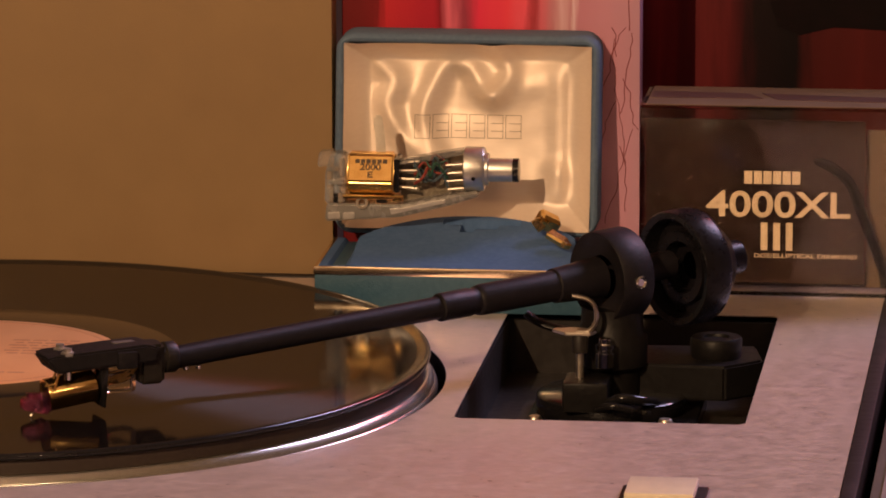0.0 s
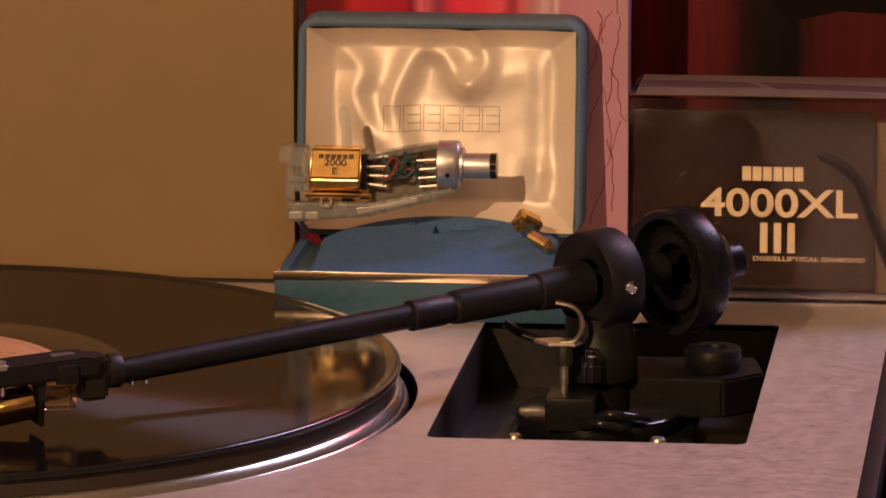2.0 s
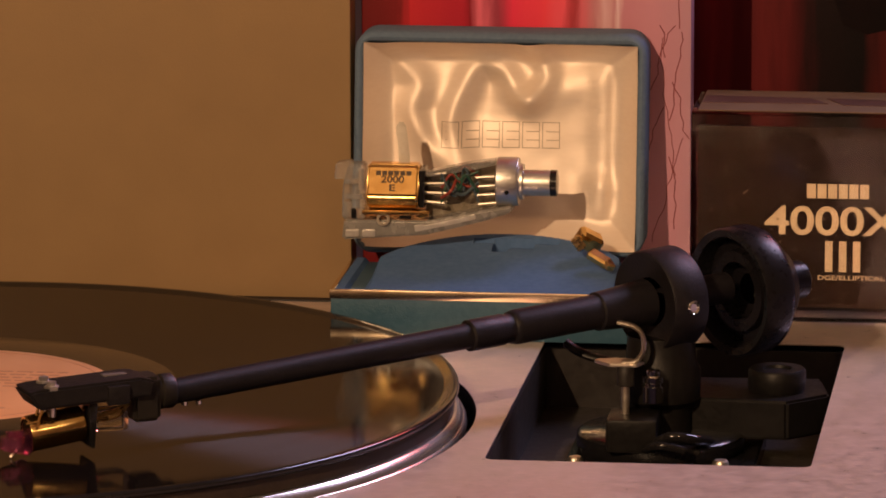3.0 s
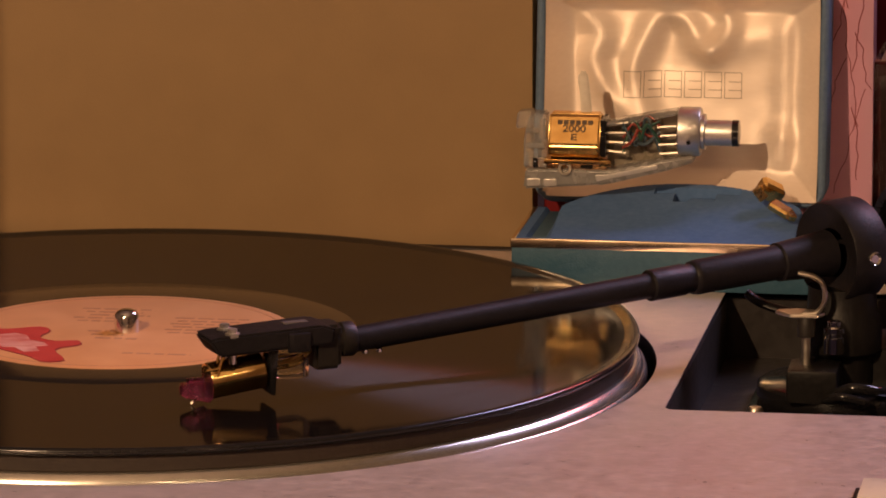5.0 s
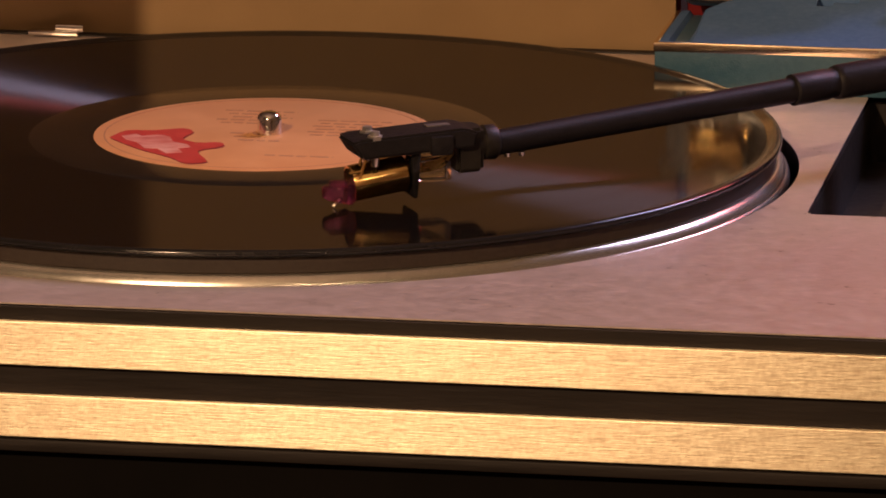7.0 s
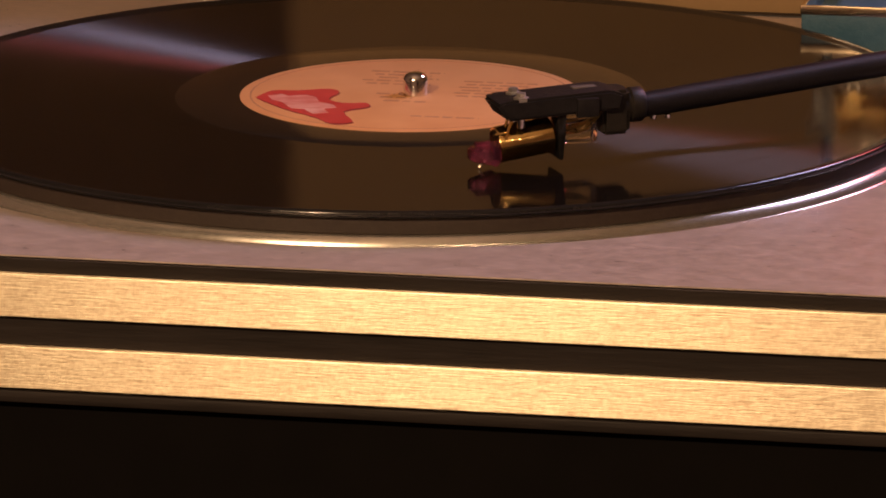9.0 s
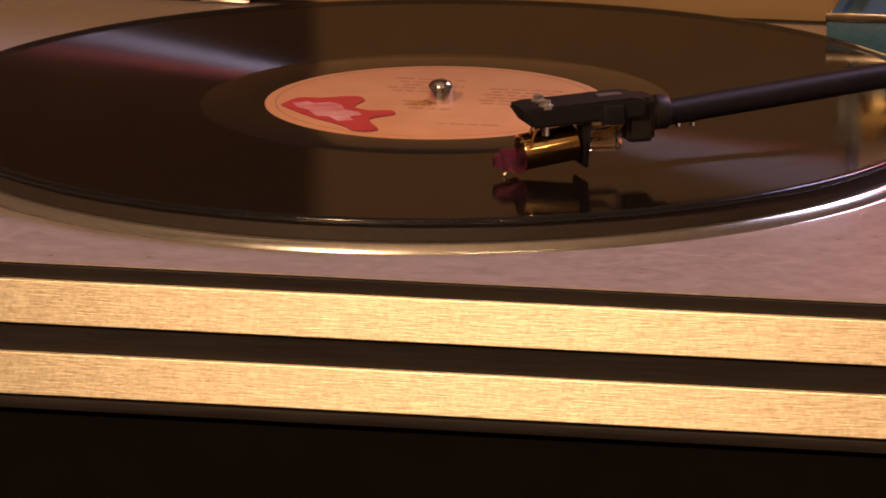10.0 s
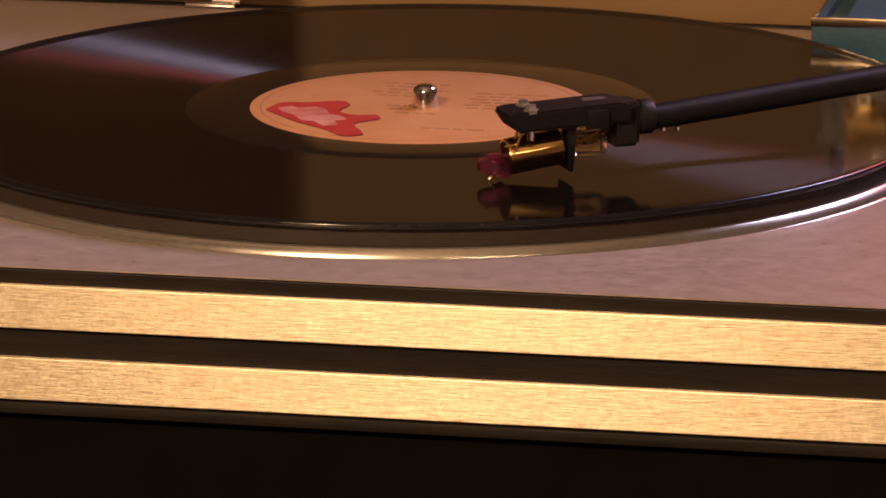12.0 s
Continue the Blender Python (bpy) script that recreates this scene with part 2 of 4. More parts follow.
def vinyl():
    """Black vinyl: fine grooves round the spindle, with track bands."""
    m = bpy.data.materials.new("black_vinyl")
    m.use_nodes = True
    nt = m.node_tree
    b = nt.nodes["Principled BSDF"]
    tc = nt.nodes.new("ShaderNodeTexCoord")
    sep = nt.nodes.new("ShaderNodeSeparateXYZ")
    nt.links.new(tc.outputs["Object"], sep.inputs[0])
    com = nt.nodes.new("ShaderNodeCombineXYZ")
    nt.links.new(sep.outputs[0], com.inputs[0])
    nt.links.new(sep.outputs[1], com.inputs[1])
    ln = nt.nodes.new("ShaderNodeVectorMath")
    ln.operation = "LENGTH"
    nt.links.new(com.outputs[0], ln.inputs[0])
    n = nt.nodes.new("ShaderNodeTexNoise")
    n.noise_dimensions = "1D"
    n.inputs["Scale"].default_value, n.inputs["Detail"].default_value = 420, 6
    nt.links.new(ln.outputs["Value"], n.inputs["W"])
    ramp = nt.nodes.new("ShaderNodeValToRGB")
    ramp.color_ramp.elements[0].position, ramp.color_ramp.elements[1].position = 0.3, 0.75
    ramp.color_ramp.elements[0].color = (0.0020, 0.0019, 0.0021, 1)
    ramp.color_ramp.elements[1].color = (0.0060, 0.0056, 0.0060, 1)
    nt.links.new(n.outputs[0], ramp.inputs[0])
    nt.links.new(ramp.outputs[0], b.inputs["Base Color"])
    rr = nt.nodes.new("ShaderNodeMapRange")
    rr.inputs["From Min"].default_value, rr.inputs["From Max"].default_value = 0.3, 0.7
    rr.inputs["To Min"].default_value, rr.inputs["To Max"].default_value = 0.055, 0.12
    nt.links.new(n.outputs[0], rr.inputs["Value"])
    nt.links.new(rr.outputs[0], b.inputs["Roughness"])
    b.inputs["Specular IOR Level"].default_value = 0.075
    # the two walls of the grooves lean inwards and outwards by 45 degrees
    out = nt.nodes.new("ShaderNodeVectorMath")
    out.operation = "NORMALIZE"
    nt.links.new(com.outputs[0], out.inputs[0])
    geo = nt.nodes.new("ShaderNodeNewGeometry")
    surface_in = b.outputs[0]
    bands = nt.nodes.new("ShaderNodeTexNoise")
    bands.noise_dimensions = "1D"
    bands.inputs["Scale"].default_value, bands.inputs["Detail"].default_value, bands.inputs["Roughness"].default_value = 260, 4, 0.7
    nt.links.new(ln.outputs["Value"], bands.inputs["W"])
    for lean, weight in ((0.95, 0.0042), (-0.95, 0.017)):
        tilt = nt.nodes.new("ShaderNodeVectorMath")
        tilt.operation = "SCALE"
        tilt.inputs["Scale"].default_value = lean
        nt.links.new(out.outputs[0], tilt.inputs[0])
        add = nt.nodes.new("ShaderNodeVectorMath")
        add.operation = "ADD"
        nt.links.new(tilt.outputs[0], add.inputs[0])
        nt.links.new(geo.outputs["Normal"], add.inputs[1])
        unit = nt.nodes.new("ShaderNodeVectorMath")
        unit.operation = "NORMALIZE"
        nt.links.new(add.outputs[0], unit.inputs[0])
        g = nt.nodes.new("ShaderNodeBsdfAnisotropic")
        g.inputs["Color"].default_value = (0.76, 0.72, 0.68, 1)
        g.inputs["Roughness"].default_value = 0.19
        nt.links.new(unit.outputs[0], g.inputs["Normal"])
        mix = nt.nodes.new("ShaderNodeMixShader")
        vary = nt.nodes.new("ShaderNodeMapRange")
        vary.inputs["From Min"].default_value, vary.inputs["From Max"].default_value = 0.3, 0.7
        vary.inputs["To Min"].default_value, vary.inputs["To Max"].default_value = weight * 0.7, weight * 1.3
        nt.links.new(bands.outputs[0], vary.inputs["Value"])
        nt.links.new(vary.outputs[0], mix.inputs[0])
        nt.links.new(surface_in, mix.inputs[1])
        nt.links.new(g.outputs[0], mix.inputs[2])
        surface_in = mix.outputs[0]
    nt.links.new(surface_in, nt.nodes["Material Output"].inputs["Surface"])
    return m


M_VINYL = vinyl()
M_DEADWAX = surface("smooth_run_out_vinyl", (0.010, 0.009, 0.008), (0.014, 0.012, 0.011), 200, 0.12, 0, 0.0, rough_var=0.03, spec=0.5)


def canvas_paint(name, stops, width, rough=0.55):
    """Streaky painted canvas: colour bands along x, dragged upwards by the brush, with weave."""
    m = bpy.data.materials.new(name)
    m.use_nodes = True
    nt = m.node_tree
    b = nt.nodes["Principled BSDF"]
    tc = nt.nodes.new("ShaderNodeTexCoord")
    mp = nt.nodes.new("ShaderNodeMapping")
    mp.inputs["Scale"].default_value = (1, 1, 0.12)
    nt.links.new(tc.outputs["Object"], mp.inputs["Vector"])
    n = nt.nodes.new("ShaderNodeTexNoise")
    n.inputs["Scale"].default_value, n.inputs["Detail"].default_value = 160, 6
    nt.links.new(mp.outputs[0], n.inputs["Vector"])
    sep = nt.nodes.new("ShaderNodeSeparateXYZ")
    nt.links.new(tc.outputs["Object"], sep.inputs[0])
    sx = nt.nodes.new("ShaderNodeMath")
    sx.operation = "MULTIPLY"
    sx.inputs[1].default_value = 1 / width
    nt.links.new(sep.outputs[0], sx.inputs[0])
    ma = nt.nodes.new("ShaderNodeMath")
    ma.operation = "MULTIPLY_ADD"
    ma.inputs[1].default_value = 0.10
    nt.links.new(n.outputs[0], ma.inputs[0])
    nt.links.new(sx.outputs[0], ma.inputs[2])
    off = nt.nodes.new("ShaderNodeMath")
    off.operation = "SUBTRACT"
    off.inputs[1].default_value = 0.05
    nt.links.new(ma.outputs[0], off.inputs[0])
    ramp = nt.nodes.new("ShaderNodeValToRGB")
    els = ramp.color_ramp.elements
    while len(els) < len(stops):
        els.new(0.5)
    for e, (p, c) in zip(els, stops):
        e.position, e.color = p, (*c, 1)
    nt.links.new(off.outputs[0], ramp.inputs[0])
    nt.links.new(ramp.outputs[0], b.inputs["Base Color"])
    b.inputs["Roughness"].default_value = rough
    b.inputs["Specular IOR Level"].default_value = 0.15
    w = nt.nodes.new("ShaderNodeTexNoise")
    w.inputs["Scale"].default_value, w.inputs["Detail"].default_value = 1500, 3
    nt.links.new(tc.outputs["Object"], w.inputs["Vector"])
    bp = nt.nodes.new("ShaderNodeBump")
    bp.inputs["Strength"].default_value, bp.inputs["Distance"].default_value = 0.5, 0.0001
    nt.links.new(w.outputs[0], bp.inputs["Height"])
    nt.links.new(bp.outputs[0], b.inputs["Normal"])
    return m


# First stops paint the tan board's shadow into the canvas's left edge.
M_CANVAS = canvas_paint("red_pink_canvas_left_shade", [
    (0.00, (0.16, 0.014, 0.016)), (0.12, (0.20, 0.014, 0.018)), (0.15, (0.60, 0.030, 0.045)), (0.31, (0.48, 0.020, 0.045)),
    (0.33, (0.26, 0.012, 0.026)), (0.37, (0.85, 0.17, 0.26)), (0.405, (0.36, 0.05, 0.09)), (0.47, (0.88, 0.045, 0.11)), (0.56, (0.95, 0.07, 0.11)), (0.61, (0.95, 0.12, 0.18)),
    (0.64, (0.45, 0.05, 0.07)), (0.66, (0.75, 0.16, 0.22)), (0.72, (0.62, 0.25, 0.30)), (0.745, (0.80, 0.50, 0.57)), (0.77, (0.62, 0.28, 0.34)), (0.785, (0.86, 0.62, 0.70)), (0.80, (0.64, 0.27, 0.36)),
    (0.88, (0.66, 0.31, 0.41)), (1.00, (0.58, 0.32, 0.42))], 0.1062)
# Left bands are lightened to offset the front painting's shadow on them.
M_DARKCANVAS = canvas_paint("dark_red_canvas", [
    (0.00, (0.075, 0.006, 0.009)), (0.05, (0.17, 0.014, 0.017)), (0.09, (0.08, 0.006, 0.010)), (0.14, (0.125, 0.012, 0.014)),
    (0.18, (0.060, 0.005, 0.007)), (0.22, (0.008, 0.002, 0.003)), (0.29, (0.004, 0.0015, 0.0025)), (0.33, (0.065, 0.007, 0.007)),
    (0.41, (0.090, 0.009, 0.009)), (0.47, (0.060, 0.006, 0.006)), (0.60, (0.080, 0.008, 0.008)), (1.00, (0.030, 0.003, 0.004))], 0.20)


# ---- mesh helpers ----
def box(x0, x1, y0, y1, z0, z1, bevel=0.0, seg=2, bm=None):
    made = bmesh.new()
    bmesh.ops.create_cube(made, size=1.0)
    bmesh.ops.scale(made, vec=(x1 - x0, y1 - y0, z1 - z0), verts=made.verts)
    bmesh.ops.translate(made, vec=((x0 + x1) / 2, (y0 + y1) / 2, (z0 + z1) / 2), verts=made.verts)
    if bevel:
        bmesh.ops.bevel(made, geom=list(made.edges), offset=bevel, segments=seg, affect="EDGES", profile=0.6)
    return merge(bm, made) if bm else made


def merge(bm, other):
    me = bpy.data.meshes.new("join")
    other.to_mesh(me)
    bm.from_mesh(me)
    bpy.data.meshes.remove(me)
    other.free()
    return bm


def lathe(profile, seg=48, at=(0, 0, 0), axis="Z", bm=None):
    """A solid of revolution from (radius, height) pairs along the axis."""
    made = bmesh.new()
    rings = []
    for r, h in profile:
        if r < 1e-7:
            rings.append([made.verts.new((0, 0, h))])
        else:
            rings.append([made.verts.new((r * math.cos(2 * math.pi * i / seg), r * math.sin(2 * math.pi * i / seg), h)) for i in range(seg)])
    for a, b in zip(rings, rings[1:]):
        for i in range(seg):
            j = (i + 1) % seg
            if len(a) == 1 and len(b) == 1:
                continue
            if len(a) == 1:
                made.faces.new((a[0], b[i], b[j]))
            elif len(b) == 1:
                made.faces.new((a[i], b[0], a[j]))
            else:
                made.faces.new((a[i], b[i], b[j], a[j]))
    bmesh.ops.recalc_face_normals(made, faces=made.faces)
    if axis == "X":
        bmesh.ops.rotate(made, verts=made.verts, matrix=Matrix.Rotation(math.pi / 2, 3, "Y"))
    if axis == "Y":
        bmesh.ops.rotate(made, verts=made.verts, matrix=Matrix.Rotation(-math.pi / 2, 3, "X"))
    bmesh.ops.translate(made, vec=at, verts=made.verts)
    return merge(bm, made) if bm else made


def rod(points, radius, seg=10, bm=None, flat=1.0):
    """A tube along points; flat squeezes its section."""
    made = bmesh.new()
    pts = [Vector(p) for p in points]
    rings = []
    side = None
    for k, p in enumerate(pts):
        d = (pts[min(k + 1, len(pts) - 1)] - pts[max(k - 1, 0)]).normalized()
        if side is None:
            side = d.cross(Vector((0, 0, 1)))
            if side.length < 1e-3:
                side = Vector((1, 0, 0))
        side = (side - d * side.dot(d)).normalized()
        up = side.cross(d)
        rings.append([made.verts.new(p + radius * (side * math.cos(2 * math.pi * i / seg) + up * flat * math.sin(2 * math.pi * i / seg))) for i in range(seg)])
    for a, b in zip(rings, rings[1:]):
        for i in range(seg):
            j = (i + 1) % seg
            made.faces.new((a[i], a[j], b[j], b[i]))
    made.faces.new(rings[0])
    made.faces.new(list(reversed(rings[-1])))
    bmesh.ops.recalc_face_normals(made, faces=made.faces)
    return merge(bm, made) if bm else made


def bend(points, n=8):
    """A smooth line through points."""
    p = [Vector(q) for q in points]
    p = [2 * p[0] - p[1]] + p + [2 * p[-1] - p[-2]]
    out = []
    for k in range(1, len(p) - 2):
        for i in range(n):
            t = i / n
            a, b, c, d = p[k - 1], p[k], p[k + 1], p[k + 2]
            out.append(0.5 * (2 * b + (c - a) * t + (2 * a - 5 * b + 4 * c - d) * t * t + (3 * b - a - 3 * c + d) * t ** 3))
    return out + [p[-2]]


def prism(outline, z0, z1, bevel=0.0, bm=None):
    """A flat outline (x, y) raised from z0 to z1."""
    made = bmesh.new()
    f = made.faces.new([made.verts.new((x, y, z0)) for x, y in outline])
    up = bmesh.ops.extrude_face_region(made, geom=[f])
    bmesh.ops.translate(made, vec=(0, 0, z1 - z0), verts=[v for v in up["geom"] if isinstance(v, bmesh.types.BMVert)])
    bmesh.ops.recalc_face_normals(made, faces=made.faces)
    if bevel:
        bmesh.ops.bevel(made, geom=list(made.edges), offset=bevel, segments=2, affect="EDGES")
    return merge(bm, made) if bm else made


def plate(outer, holes, z0, z1, bevel=0.0):
    """A sheet with holes that go through it."""
    made = bmesh.new()
    edges = []
    for loop in [outer] + holes:
        vs = [made.verts.new((x, y, z1)) for x, y in loop]
        edges += [made.edges.new((vs[i], vs[(i + 1) % len(vs)])) for i in range(len(vs))]
    bmesh.ops.triangle_fill(made, use_beauty=True, use_dissolve=False, edges=edges, normal=(0, 0, 1))
    up = bmesh.ops.extrude_face_region(made, geom=list(made.faces))
    bmesh.ops.translate(made, vec=(0, 0, z0 - z1), verts=[v for v in up["geom"] if isinstance(v, bmesh.types.BMVert)])
    bmesh.ops.recalc_face_normals(made, faces=made.faces)
    return made


def thing(name, at, label, category, group="", kind="", m=None):
    ob = new(name)
    ob.empty_display_size = 0.01
    ob.matrix_basis = m if m is not None else pose(*at)
    return tagged(ob, label, category, group, kind)


def part(name, bm, material, parent, label="", local=False, smooth=40):
    """Links a bmesh as one mesh under a thing or a part."""
    root = parent
    while root.parent:
        root = root.parent
    if not local:
        bm.transform(root.matrix_basis.inverted())
    me = bpy.data.meshes.new(name)
    bm.to_mesh(me)
    bm.free()
    me.materials.append(material)
    if smooth:
        me.polygons.foreach_set("use_smooth", [True] * len(me.polygons))
        me.set_sharp_from_angle(angle=radians(smooth))
    ob = new(name, me)
    ob.parent = parent
    return tagged(ob, label)


def brush_map(ob, a, b):
    """A flat map of the mesh along two of its axes, for the brush direction."""
    uv = ob.data.uv_layers.new(name="brush")
    for loop in ob.data.loops:
        co = ob.data.vertices[loop.vertex_index].co
        uv.data[loop.index].uv = (co[a], co[b])


def single(name, bm, material, label, category, kind="", at=None, smooth=40):
    """A thing or a piece of the setting that is one mesh."""
    at = at or (0, 0, 0)
    bm.transform(Matrix.Translation(at).inverted())
    me = bpy.data.meshes.new(name)
    bm.to_mesh(me)
    bm.free()
    me.materials.append(material)
    if smooth:
        me.polygons.foreach_set("use_smooth", [True] * len(me.polygons))
        me.set_sharp_from_angle(angle=radians(smooth))
    ob = new(name, me)
    ob.location = at
    return tagged(ob, label, category, "", kind)


def lettering(text, size, depth=0.0001, width=None):
    """Raised letters in the x-z plane, from the origin to the right."""
    cu = bpy.data.curves.new("letters", "FONT")
    cu.body, cu.size, cu.extrude, cu.offset = text, size, depth, size * 0.018
    ob = new("letters", cu)
    me = bpy.data.meshes.new_from_object(ob)
    bpy.data.objects.remove(ob)
    bm = bmesh.new()
    bm.from_mesh(me)
    bpy.data.meshes.remove(me)
    if width:
        xs = [v.co.x for v in bm.verts]
        k = width / (max(xs) - min(xs))
        bmesh.ops.translate(bm, vec=(-min(xs), 0, 0), verts=bm.verts)
        bmesh.ops.scale(bm, vec=(k, 1, 1), verts=bm.verts)
    bmesh.ops.rotate(bm, verts=bm.verts, matrix=Matrix.Rotation(math.pi / 2, 3, "X"))
    return bm


def circle(cx, cy, r, n=128):
    return [(cx + r * math.cos(2 * math.pi * i / n), cy + r * math.sin(2 * math.pi * i / n)) for i in range(n)]


def round_rect(x0, x1, y0, y1, r, n=5):
    out = []
    for cx, cy, a in ((x1 - r, y1 - r, 0), (x0 + r, y1 - r, 90), (x0 + r, y0 + r, 180), (x1 - r, y0 + r, 270)):
        out += [(cx + r * math.cos(radians(a + 90 * i / n)), cy + r * math.sin(radians(a + 90 * i / n))) for i in range(n + 1)]
    return out


# ---- setting ----
single("floor", box(-3, 3, -4, 3, -0.80, -0.75), M_FLOOR, "dark wooden floor of the room", "floor", "structure")
single("ceiling", box(-3, 3, -4, 3, 2.30, 2.35), M_CEIL, "pale plain ceiling of the room", "ceiling", "structure")
single("wall_north", box(-3, 3, 2.9, 3.0, -0.75, 2.30), M_WALL, "plain warm room wall", "wall", "structure")
single("wall_south", box(-3, 3, -4.0, -3.9, -0.75, 2.30), M_WALL, "plain warm room wall", "wall", "structure")
single("wall_west", box(-3.0, -2.9, -3.9, 2.9, -0.75, 2.30), M_WALL, "plain warm room wall", "wall", "structure")
single("wall_east", box(2.9, 3.0, -3.9, 2.9, -0.75, 2.30), M_WALL, "plain warm room wall", "wall", "structure")

table = thing("table", (0.1, 0, -0.75), "table under the turntable, near-black to carry deep shade", "table")
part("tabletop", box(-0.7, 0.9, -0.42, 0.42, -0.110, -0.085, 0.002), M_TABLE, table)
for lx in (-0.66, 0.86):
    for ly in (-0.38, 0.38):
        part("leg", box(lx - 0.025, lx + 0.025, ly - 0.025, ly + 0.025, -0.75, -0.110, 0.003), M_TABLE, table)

# Unseen panel, added so its shadow darkens the tan board's left end.
screen = thing("unseen_shade_panel", (-0.40, -0.45, -0.75), "unseen dark panel on legs, added to shade the tan board", "screen")
part("panel", box(-0.62, -0.149, -0.46, -0.44, 0.320, 0.80, 0.002), M_BLACKWOOD, screen)
for lx in (-0.615, -0.42):
    part("leg", box(lx, lx + 0.02, -0.46, -0.44, -0.75, 0.321, 0.002), M_BLACKWOOD, screen)

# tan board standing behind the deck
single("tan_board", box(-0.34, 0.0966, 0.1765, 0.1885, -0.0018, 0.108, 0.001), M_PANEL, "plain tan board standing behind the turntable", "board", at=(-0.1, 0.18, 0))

# painted canvases behind
painting = thing("painting", (0.0974, 0.193, -0.0016), "abstract red and pink painting on stretched canvas with fine dark cracks", "painting")
part("canvas", box(0.0984, 0.2036, 0.1880, 0.1985, -0.0016, 0.17, 0.0012), M_CANVAS, painting)
rng = random.Random(4)
for k, (x, z, steps, lean) in enumerate([(0.1925, 0.084, 18, 0.25), (0.1990, 0.052, 14, -0.5), (0.1965, 0.088, 9, -0.9), (0.1945, 0.046, 10, 0.2), (0.1915, 0.088, 5, 0.7), (0.1968, 0.100, 6, 0.1), (0.1955, 0.070, 8, 0.9), (0.1930, 0.062, 9, -0.7), (0.1985, 0.086, 12, -0.15)]):
    pts = []
    for i in range(steps):
        pts.append((x + 0.002, 0.1880, z))
        x += 0.0024 * lean * rng.random() + rng.uniform(-0.0006, 0.0006)
        z -= 0.0026
    part("crack", rod(pts, 0.00017, 5), M_CRACK, painting)
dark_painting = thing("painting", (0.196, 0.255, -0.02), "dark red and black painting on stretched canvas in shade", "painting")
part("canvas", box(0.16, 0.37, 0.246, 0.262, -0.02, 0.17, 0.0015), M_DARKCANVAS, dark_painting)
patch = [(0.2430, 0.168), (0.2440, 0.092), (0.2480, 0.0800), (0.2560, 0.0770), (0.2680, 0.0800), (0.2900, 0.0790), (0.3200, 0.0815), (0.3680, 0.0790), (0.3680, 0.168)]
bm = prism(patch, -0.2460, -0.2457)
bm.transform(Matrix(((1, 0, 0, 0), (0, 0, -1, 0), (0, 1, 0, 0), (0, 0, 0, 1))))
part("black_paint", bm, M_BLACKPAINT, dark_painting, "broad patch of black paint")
back_shelf = single("rear_shelf", box(-0.5, 0.6, 0.1995, 0.42, -0.085, -0.0205), M_BLACKWOOD, "black wooden rear shelf behind the turntable", "shelf")

# ---- turntable ----
turntable = thing("turntable", (0, 0, -0.085), "silver turntable with black wooden plinth and two brushed metal front strips", "turntable")
pit_hole = round_rect(0.1645, 0.2566, -0.0435, 0.1230, 0.003)
deck = part("deck_plate", plate([(-0.215, -0.1809), (0.2910, -0.1809), (0.2910, 0.171), (-0.215, 0.171)], [circle(0, 0, 0.1562), pit_hole], -0.0004, 0.0),
            M_DECK, turntable, "brushed aluminium top plate", smooth=30)
brush_map(deck, 0, 1)
part("plinth", box(-0.222, 0.2962, -0.1822, 0.199, -0.040, -0.0245, 0.0008), M_BLACKWOOD, turntable, "black stained wooden plinth")
part("front_rail", box(-0.222, 0.2962, -0.1822, -0.160, -0.0245, -0.0007), M_BLACKWOOD, turntable)
part("rear_rail", box(-0.222, 0.2962, 0.160, 0.199, -0.0245, -0.0007), M_BLACKWOOD, turntable)
part("side_rail", box(-0.222, -0.190, -0.160, 0.160, -0.0245, -0.0007), M_BLACKWOOD, turntable)
part("side_rail", box(0.268, 0.2962, -0.160, 0.160, -0.0245, -0.0007), M_BLACKWOOD, turntable)
part("base", box(-0.21, 0.285, -0.1805, 0.17, -0.085, -0.0402), M_TABLE, turntable, "recessed base in the same near-black shade colour")
part("edge_trim", box(0.2912, 0.2962, -0.184, 0.1745, -0.0024, 0.0006, 0.0006), M_BLACKWOOD, turntable, "black edge trim")
part("edge_trim", box(-0.222, 0.2910, 0.1712, 0.1755, -0.0024, 0.0006, 0.0006), M_BLACKWOOD, turntable, "black edge trim")
part("rear_ledge", box(-0.222, 0.2962, 0.1757, 0.199, -0.0024, -0.0018), M_BLACKWOOD, turntable)
for z0, z1 in ((-0.0162, -0.0043), (-0.0359, -0.0243)):
    strip = part("metal_strip", box(-0.222, 0.2962, -0.1842, -0.1822, z0, z1, 0.0003), M_STRIP, turntable, "brushed pale gold metal strip", smooth=0)
    brush_map(strip, 0, 2)
part("lower_lip", box(-0.222, 0.2962, -0.1842, -0.1822, -0.0399, -0.0366, 0.0006), M_BLACKWOOD, turntable)

# platter well and platter
part("platter_well", lathe([(0.1575, -0.0024), (0.1575, -0.0200), (0.02, -0.0200), (0.02, -0.0215), (0.1590, -0.0215), (0.1590, -0.0024)], 96), M_WELL, turntable, "black platter well")
platter = part("platter", lathe([(0.0, -0.0160), (0.1490, -0.0160), (0.1502, -0.0120), (0.1518, -0.0060), (0.1532, -0.0054), (0.1535, -0.0040), (0.1534, -0.0026), (0.1530, -0.0016), (0.1525, -0.0012), (0.1523, -0.0014), (0.1522, -0.0008),
                                  (0.1516, 0.0003), (0.1507, 0.0015), (0.1502, 0.0018), (0.1496, 0.0018), (0.0, 0.0014)], 192), M_ALU, turntable, "polished aluminium platter with stepped rim")
